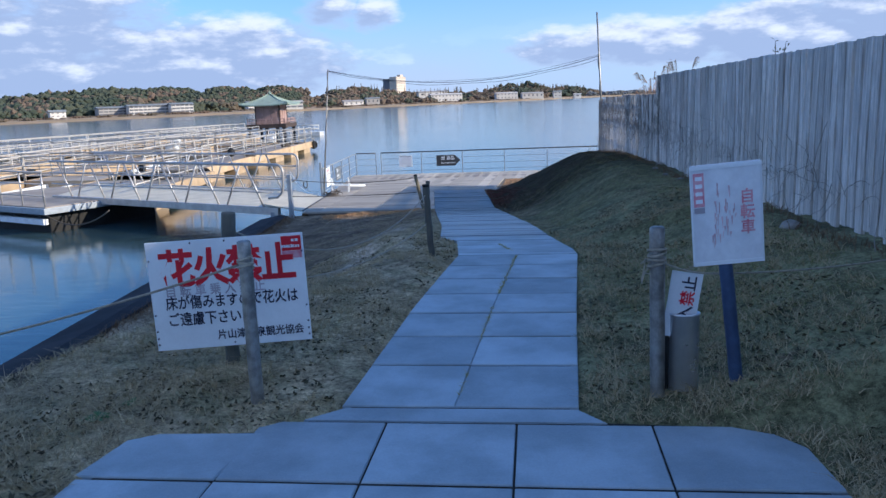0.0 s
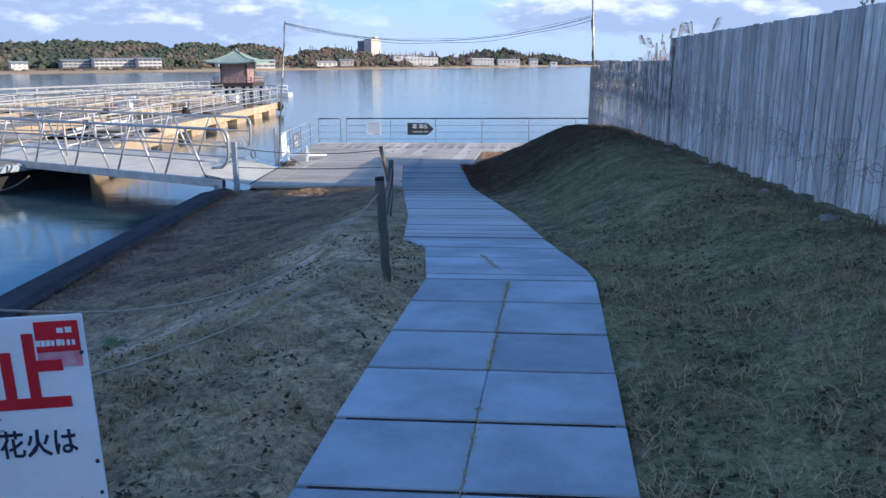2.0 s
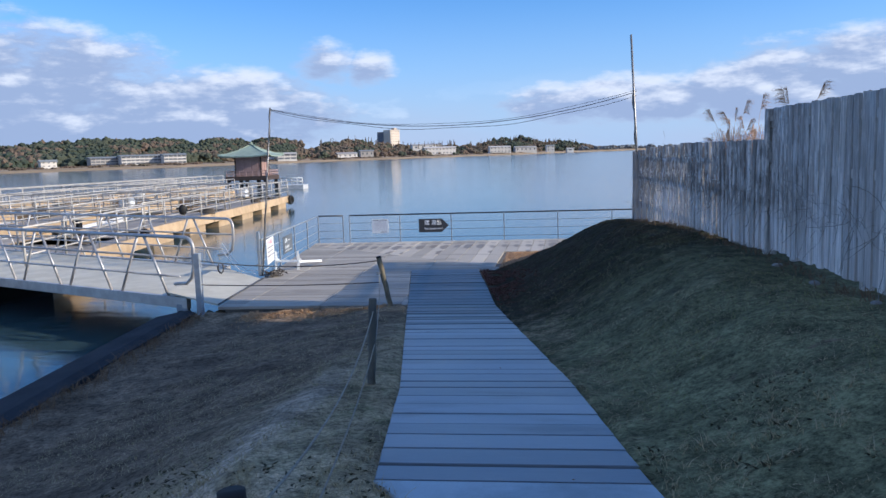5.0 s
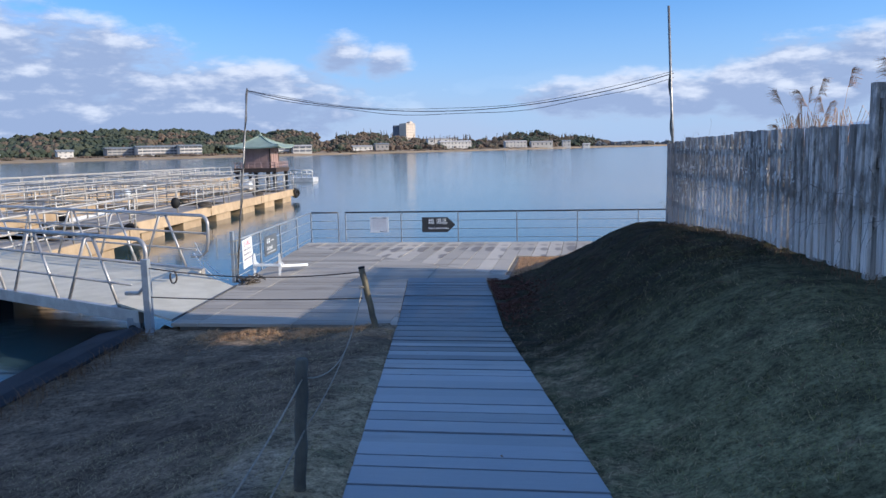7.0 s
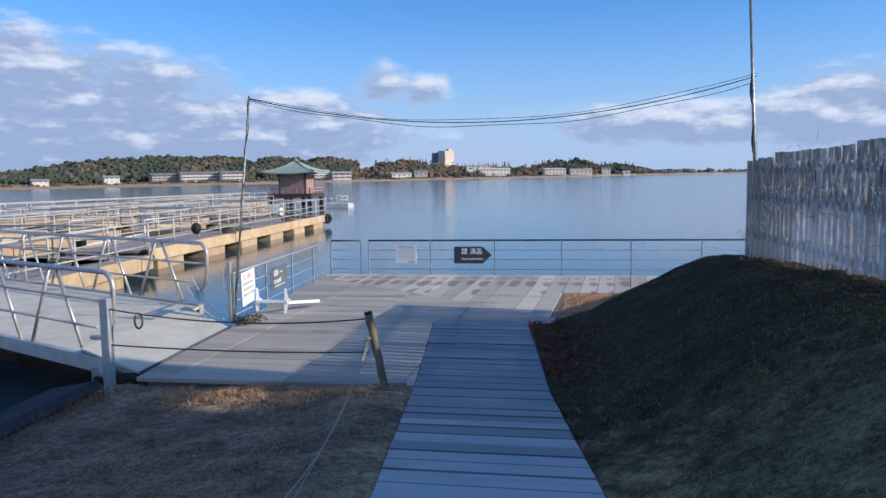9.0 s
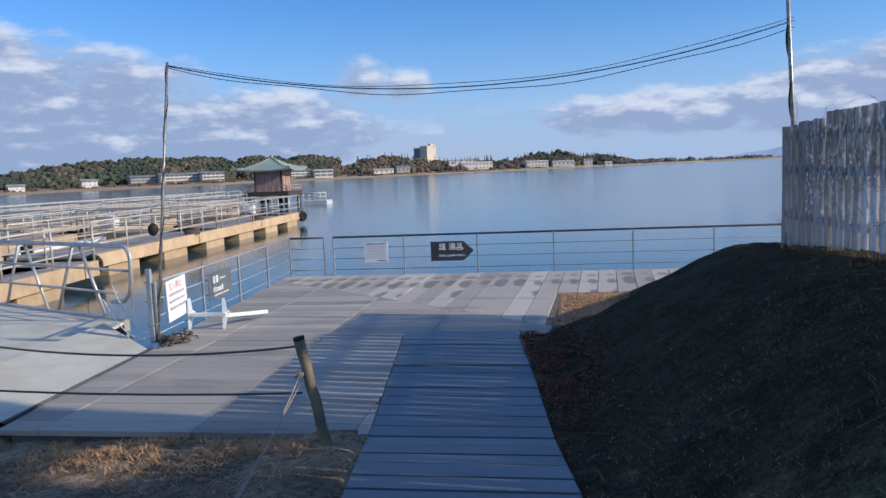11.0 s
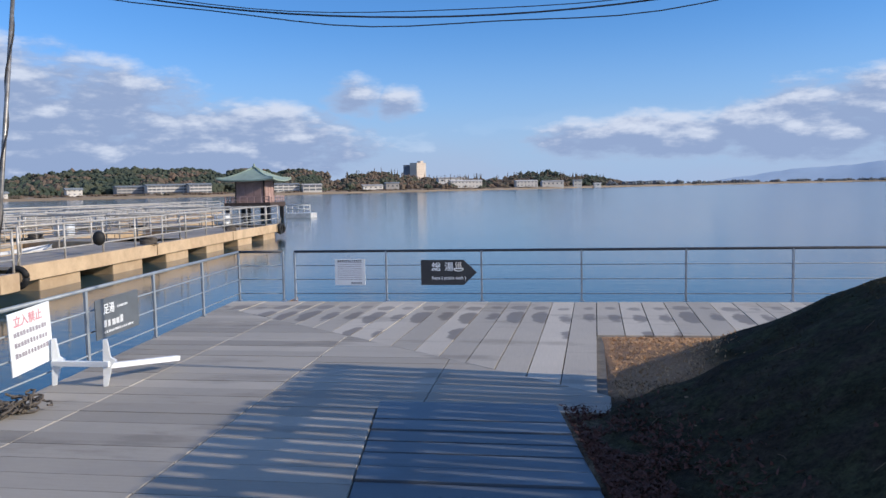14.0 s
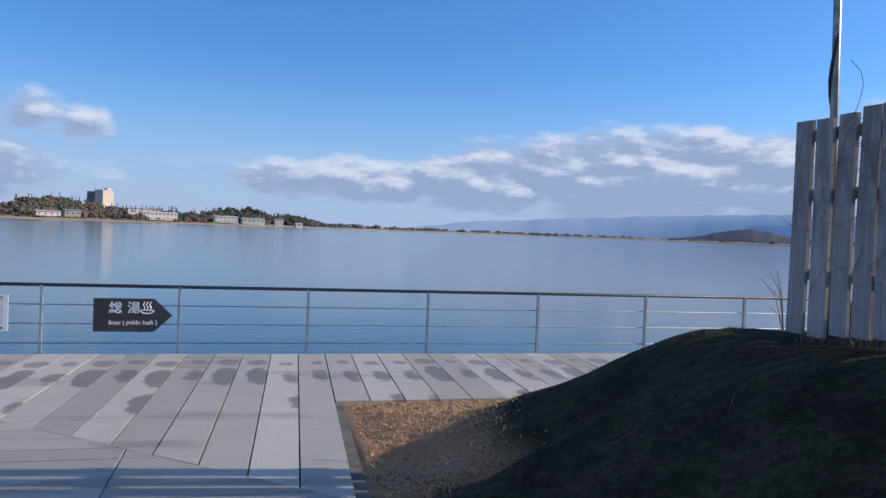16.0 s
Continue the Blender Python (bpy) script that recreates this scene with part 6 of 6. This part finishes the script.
    # mountains and a wooded hill far off
    def ridge(name, label, rows, d, mat):
        bm = bmesh.new()
        r = []
        for i in range(121):
            az = rows[0][0] + (rows[-1][0] - rows[0][0]) * i / 120
            el = along(rows, az) + 0.10 * noise.noise((az * 0.7, 0.3, d * 0.01)) + 0.06 * noise.noise((az * 2.6, 1.3, d * 0.01))
            z = 2 + d * math.tan(radians(max(el, 0.02)))
            r.append([bm.verts.new(polar(az, d, -5)), bm.verts.new(polar(az, d + 100, z * 0.6)), bm.verts.new(polar(az, d + 260, z))])
        for a, b in zip(r, r[1:]):
            for j in range(2):
                bm.faces.new((a[j], b[j], b[j + 1], a[j + 1]))
        bmesh.ops.recalc_face_normals(bm, faces=bm.faces)
        tagged(part(name, bm, mat, smooth=True), label, "mountain", kind="structure")
    ridge("backdrop", "mountain range beyond the lake, blue with painted haze", ((10.5, 0.05), (13, 0.45), (16, 0.85), (19.5, 1.12), (23, 1.42), (27, 1.65), (33, 2.0), (38, 2.12), (44, 2.3), (60, 2.6), (80, 1.8)), 4300, MOUNTAIN)
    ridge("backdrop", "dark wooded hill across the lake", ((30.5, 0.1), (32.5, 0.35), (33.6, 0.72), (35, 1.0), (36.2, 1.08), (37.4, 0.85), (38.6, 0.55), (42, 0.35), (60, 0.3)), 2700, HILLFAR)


build_far()


# ---- small growth ----
WEEDS = ((-1.88, 9.65, 0.14), (-0.69, 4.93, 0.09), (-0.60, 5.15, 0.06))


def build_growth():
    rng = random.Random(31)
    straw, green, shore = [], [], []
    while len(straw) < 85000:
        y = 4.2 + 17 * rng.random() ** 1.7
        x = rng.uniform(-3.2, 3.75)
        xl, xr = along(LEFT, y), along(RIGHT, y)
        if xl - 0.015 < x < xr + 0.015 or (y > 19.9 and x < xl):
            continue
        if noise.noise((x * 1.1, y * 1.1, 0.5)) < -0.28 or (x > 0 and y > 15.5 and rng.random() < 0.75):
            continue
        (green if (rng.random() < (0.30 if x > 2 else 0.10) and noise.noise((x * 0.6, y * 0.6, 9)) > -0.15) else straw).append((x, y, land(x, y) - 0.01))
    while len(green) < 24000:
        y = 6 + 14 * rng.random() ** 1.3
        xr = along(RIGHT, y)
        x = rng.uniform(xr + 0.3, 3.7)
        if noise.noise((x * 0.6, y * 0.6, 9)) > -0.1:
            green.append((x, y, land(x, y) - 0.01))
    near = [p for p in straw if p[1] < 8.5][::5]
    blades("grass_tufts", near, 0.060, 0.0032, STRAW, "longer matted straw in the dry grass beside the path", 1.5)
    clumps = []
    while len(clumps) < 30000:
        y = 4.1 + 7.5 * rng.random() ** 1.5
        x = rng.uniform(-2.6, 3.6)
        if along(LEFT, y) - 0.05 < x < along(RIGHT, y) + 0.05 or noise.noise((x * 1.7, y * 1.7, 5.5)) < -0.12:
            continue
        for i in range(rng.randint(5, 11)):
            px, py = x + rng.gauss(0, 0.018), y + rng.gauss(0, 0.018)
            clumps.append((px, py, land(px, py) - 0.012))
    blades("straw_clumps", clumps, 0.062, 0.0026, STRAW, "matted clumps of pale withered grass", 1.3)
    blades("dry_grass", straw, 0.030, 0.0022, STRAW, "short dry straw-coloured grass beside the path", 1.5)
    blades("green_grass", green, 0.030, 0.0024, GREENBLADE, "short green winter grass on the bank", 1.1)
    tufts = []
    while len(tufts) < 14000:
        y = rng.uniform(17.5, 24.9)
        x = rng.uniform(along(RIGHT, y) + 0.15, 3.6)
        if noise.noise((x * 2.3, y * 2.3, 2.0)) > -0.05:
            tufts.append((x, y, land(x, y) - 0.008))
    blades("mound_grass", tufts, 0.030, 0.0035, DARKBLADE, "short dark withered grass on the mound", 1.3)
    # bents along the kerb
    for i in range(1500):
        y = rng.uniform(9, 19.9)
        x = kerb_x(y) + abs(rng.gauss(0, 0.16)) + 0.02
        shore.append((x, y, land(x, y) - 0.01))
    blades("kerb_weeds", shore, 0.13, 0.004, LITTER, "withered brown weeds along the kerb", 0.8)
    edge = []
    for i in range(4200):
        x, y = rng.uniform(-3.6, -1.2), 19.98 - abs(rng.gauss(0, 0.42))
        if noise.noise((x * 1.7, y * 1.7, 4.0)) > -0.2:
            edge.append((x, y, land(x, y) - 0.005))
    blades("straw_fringe", edge, 0.045, 0.005, CHAFF, "trampled pale straw along the edge of the deck", 1.7)
    # leaf litter by the boardwalk and chaff in the sunny corner
    lit = []
    for i in range(5200):
        y = rng.gauss(22.4, 0.95)
        x = along(RIGHT, y) + 0.03 + abs(rng.gauss(0, 0.32))
        if 19.5 < y < 24.0 and noise.noise((x * 3, y * 3, 8.0)) > -0.25:
            lit.append((x, y, land(x, y)))
    blades("leaf_litter", lit, 0.024, 0.013, REDLEAF, "reddish-brown dead leaves at the foot of the bank", 1.6)
    ch = []
    for i in range(5200):
        x, y = rng.uniform(0.62, 2.9), rng.uniform(24.3, 26.95)
        if x > 0.56 + 0.05 * (y - 24.07) + 0.03 and land(x, y) < rng.uniform(0.12, 0.34):
            ch.append((x, y, land(x, y)))
    blades("straw_litter", ch, 0.022, 0.007, CHAFF, "golden straw litter in the sunlit corner of the bank", 1.8)
    # withered weeds at the foot of the fence
    wd = []
    for i in range(1400):
        y = rng.uniform(6.5, 24.6)
        x = fence_line(y) - 0.05 - abs(rng.gauss(0, 0.10))
        wd.append((x, y, land(x, y) - 0.01))
    blades("fence_weeds", wd, 0.10, 0.004, LITTER, "withered brown weeds at the foot of the fence", 0.8)
    # pampas grass behind the fence
    for cx, cy, n in ((4.3, 19.5, 8), (4.35, 18.6, 4), (4.5, 17.3, 3)):
        o = thing("pampas_grass", "sunlit dry pampas grass behind the fence", "grass", "pampas clumps", (cx, cy, along(BANK, cy) - 0.05))
        bm, bp, bl = bmesh.new(), bmesh.new(), bmesh.new()
        for i in range(n):
            a, h, l = rng.uniform(0, 6.3), rng.uniform(1.55, 2.2), rng.uniform(0.1, 0.45)
            pts = [Vector((math.cos(a) * l * (t / 6) ** 2.4, math.sin(a) * l * (t / 6) ** 2.4, h * (t / 6) * (1 - 0.07 * (t / 6) ** 3))) for t in range(7)]
            tube(bm, pts, [0.004, 0.004, 0.0035, 0.003, 0.0025, 0.002, 0.001], 4)
            droop = Vector((math.cos(a), math.sin(a), -0.35))
            for j in range(90):
                f = rng.random()
                s = pts[-2].lerp(pts[-1], 0.2 + 0.8 * f) if f > 0.2 else pts[-1]
                q = s + droop * rng.uniform(0.03, 0.13) + Vector((rng.gauss(0, 0.015), rng.gauss(0, 0.015), rng.gauss(0.03, 0.02)))
                tube(bp, [s, (s + q) / 2 + Vector((0, 0, 0.012)), q], [0.0016, 0.0014, 0.0006], 3, False)
        for j in range(n * 26):
            b2, r, hh = rng.uniform(0, 6.3), rng.uniform(0.08, 0.5), rng.uniform(0.9, 1.62)
            c, e = math.cos(b2), math.sin(b2)
            tube(bl, [Vector((0, 0, 0)), Vector((c * r * 0.3, e * r * 0.3, hh * 0.7)), Vector((c * r * 0.65, e * r * 0.65, hh)), Vector((c * r, e * r, hh * 0.86))], [0.004, 0.0045, 0.003, 0.001], 3, False)
        part("stalk", bm, PAMPAS, o)
        part("plume", bp, PAMPAS, o)
        part("leaves", bl, PAMPAS, o)
    # dark flecks added as soil gaps between the tufts
    sod = []
    while len(sod) < 5000:
        y = 4.1 + 8 * rng.random() ** 1.4
        x = rng.uniform(-2.6, 3.6)
        if along(LEFT, y) - 0.03 < x < along(RIGHT, y) + 0.03 or noise.noise((x * 2.6, y * 2.6, 1.5)) < 0.02:
            continue
        sod.append((x, y, land(x, y) + 0.004))
    blades("sodden_leaves", sod, 0.016, 0.012, DARKBLADE, "dark flecks added for the soil gaps between grass tufts", 1.8)
    # a shrub top and stray stems
    o = thing("shrub", "dark leafy shrub top above the fence", "shrub", at=(4.5, 11.2, along(BANK, 11.2) - 0.05))
    bm, bl = bmesh.new(), bmesh.new()
    for i in range(9):
        a, h = rng.uniform(0, 6.3), rng.uniform(1.3, 1.92)
        e = Vector((math.cos(a) * 0.12, math.sin(a) * 0.12, h))
        tube(bm, [Vector((0, 0, 0)), Vector((0, 0, h * 0.7)), e], [0.014, 0.009, 0.003], 5)
        for j in range(34):
            s = Vector((0, 0, h * 0.7)).lerp(e, rng.random()) + Vector((rng.gauss(0, 0.045), rng.gauss(0, 0.045), rng.gauss(0, 0.05)))
            d = Vector((rng.uniform(-1, 1), rng.uniform(-1, 1), rng.uniform(-0.2, 1))).normalized() * 0.05
            w = d.cross(Vector((0.3, 0.2, 0.9))).normalized() * 0.011
            vs = [bl.verts.new(p) for p in (s, s + d * 0.5 + w, s + d, s + d * 0.5 - w)]
            bl.faces.new(vs)
    part("stem", bm, POSTWOOD, o)
    part("foliage", bl, GREENBLADE, o)
    o = thing("dry_weed", "thin dry weed stems leaning out past the fence end", "weed", at=(3.5, 24.75, land(3.5, 24.75)))
    bm = bmesh.new()
    for i in range(7):
        h, l, a = rng.uniform(0.15, 0.45), rng.uniform(0.1, 0.3), rng.uniform(2.0, 3.6)
        tube(bm, [Vector((0.1, 0, 0)), Vector((0.1 + math.cos(a) * l * 0.3, math.sin(a) * l * 0.2, h * 0.7)), Vector((0.1 + math.cos(a) * l * 0.75, math.sin(a) * l * 0.4, h)), Vector((0.1 + math.cos(a) * l, math.sin(a) * l * 0.5, h * 0.93))], [0.004, 0.003, 0.003, 0.002], 4)
    part("stem", bm, VINE, o)
    # stones at the foot of the fence
    for x, y, r in ((3.80, 9.75, 0.075), (3.78, 8.25, 0.09), (3.80, 11.2, 0.05), (3.80, 12.6, 0.045), (3.78, 14.6, 0.055), (3.78, 15.6, 0.05), (3.80, 13.4, 0.04)):
        bm = bmesh.new()
        bmesh.ops.create_icosphere(bm, subdivisions=2, radius=r)
        for v in bm.verts:
            v.co *= 1 + 0.55 * noise.noise(v.co * 9 + Vector((x * 9, y * 5, 0)))
            v.co.z *= 0.55
        o = part("stone", bm, STONE, None, smooth=True)
        o.location = (x, y, land(x, y) + r * 0.05)
        tagged(o, "pale rough stone in the grass by the fence", "stone", "fence stones")
    # moss and straw caught in the joints of the path
    moss = []
    for i in range(900):
        t = rng.random()
        if i < 260:
            x, y = 1.35 + rng.gauss(0, 0.012) - 0.17 * t, 9.47 + 0.79 * t + rng.gauss(0, 0.012)
        else:
            y = 9.1 - 3.8 * t ** 1.3
            x = 1.17 + (y - 5.13) * 0.059 + rng.gauss(0, 0.007)
            if noise.noise((y * 3.0, 0.2, 0.7)) < -0.1:
                continue
        moss.append((x, y, road(y) - 0.004))
    blades("joint_moss", moss, 0.014, 0.004, MOSS, "straw and moss caught in the paving joints", 1.5)
    # green rosettes of weeds in the dry grass
    for x, y, r in WEEDS:
        o = thing("green_weed", "low green leafy weed in the dry grass", "weed", "weeds", (x, y, land(x, y)))
        bm = bmesh.new()
        for i in range(13):
            a, l, up = i * 2.4, r * rng.uniform(0.6, 1.1), rng.uniform(0.25, 0.9)
            d, w = Vector((math.cos(a), math.sin(a), 0)), Vector((-math.sin(a), math.cos(a), 0)) * l * 0.22
            z = Vector((0, 0, 1))
            p0, p1, p2 = d * l * 0.08, d * l * 0.55 + z * l * 0.45 * up, d * l + z * l * 0.3 * up
            vs = [bm.verts.new(v) for v in (p0, p1 + w, p2, p1 - w, p1 - z * l * 0.05)]
            bm.faces.new((vs[0], vs[4], vs[1]))
            bm.faces.new((vs[4], vs[2], vs[1]))
            bm.faces.new((vs[0], vs[3], vs[4]))
            bm.faces.new((vs[4], vs[3], vs[2]))
        part("leaves", bm, GREENLEAF, o)
    # twigs and dead leaves lying about
    bm = bmesh.new()
    for i in range(45):
        y = rng.uniform(14, 24.3)
        x = rng.uniform(along(RIGHT, y) + 0.1, 3.3)
        a, l = rng.uniform(0, 6.3), rng.uniform(0.05, 0.22)
        p = Vector((x, y, land(x, y) + 0.012))
        q = Vector((x + math.cos(a) * l, y + math.sin(a) * l, 0))
        q.z = land(q.x, q.y) + 0.02
        tube(bm, [p, (p + q) / 2 + Vector((0.01, 0.01, 0.004)), q], 0.0022, 4)
    tagged(part("fallen_twigs", bm, LITTER), "brown fallen twigs scattered on the bank", "twigs", kind="stuff")
    bm = bmesh.new()
    for i in range(60):
        y = rng.uniform(5, 24)
        x = rng.uniform(along(LEFT, y) - 0.9, along(RIGHT, y) + 1.2)
        on = along(LEFT, y) < x < along(RIGHT, y)
        if on and rng.random() < 0.72:
            continue
        z = road(y) + 0.008 if on else land(x, y) + 0.02
        a, s = rng.uniform(0, 6.3), rng.uniform(0.012, 0.03)
        m = Matrix.Translation((x, y, z)) @ Matrix.Rotation(a, 4, "Z") @ Matrix.Rotation(rng.uniform(-0.5, 0.5), 4, "X")
        vs = [bm.verts.new(m @ Vector(p)) for p in ((-s, 0, 0.004), (0, -s * 0.5, 0), (s, 0, 0.006), (0, s * 0.5, 0.003))]
        bm.faces.new(vs)
    tagged(part("fallen_leaves", bm, LITTER), "brown fallen leaves on path and grass", "leaves", kind="stuff")


build_growth()
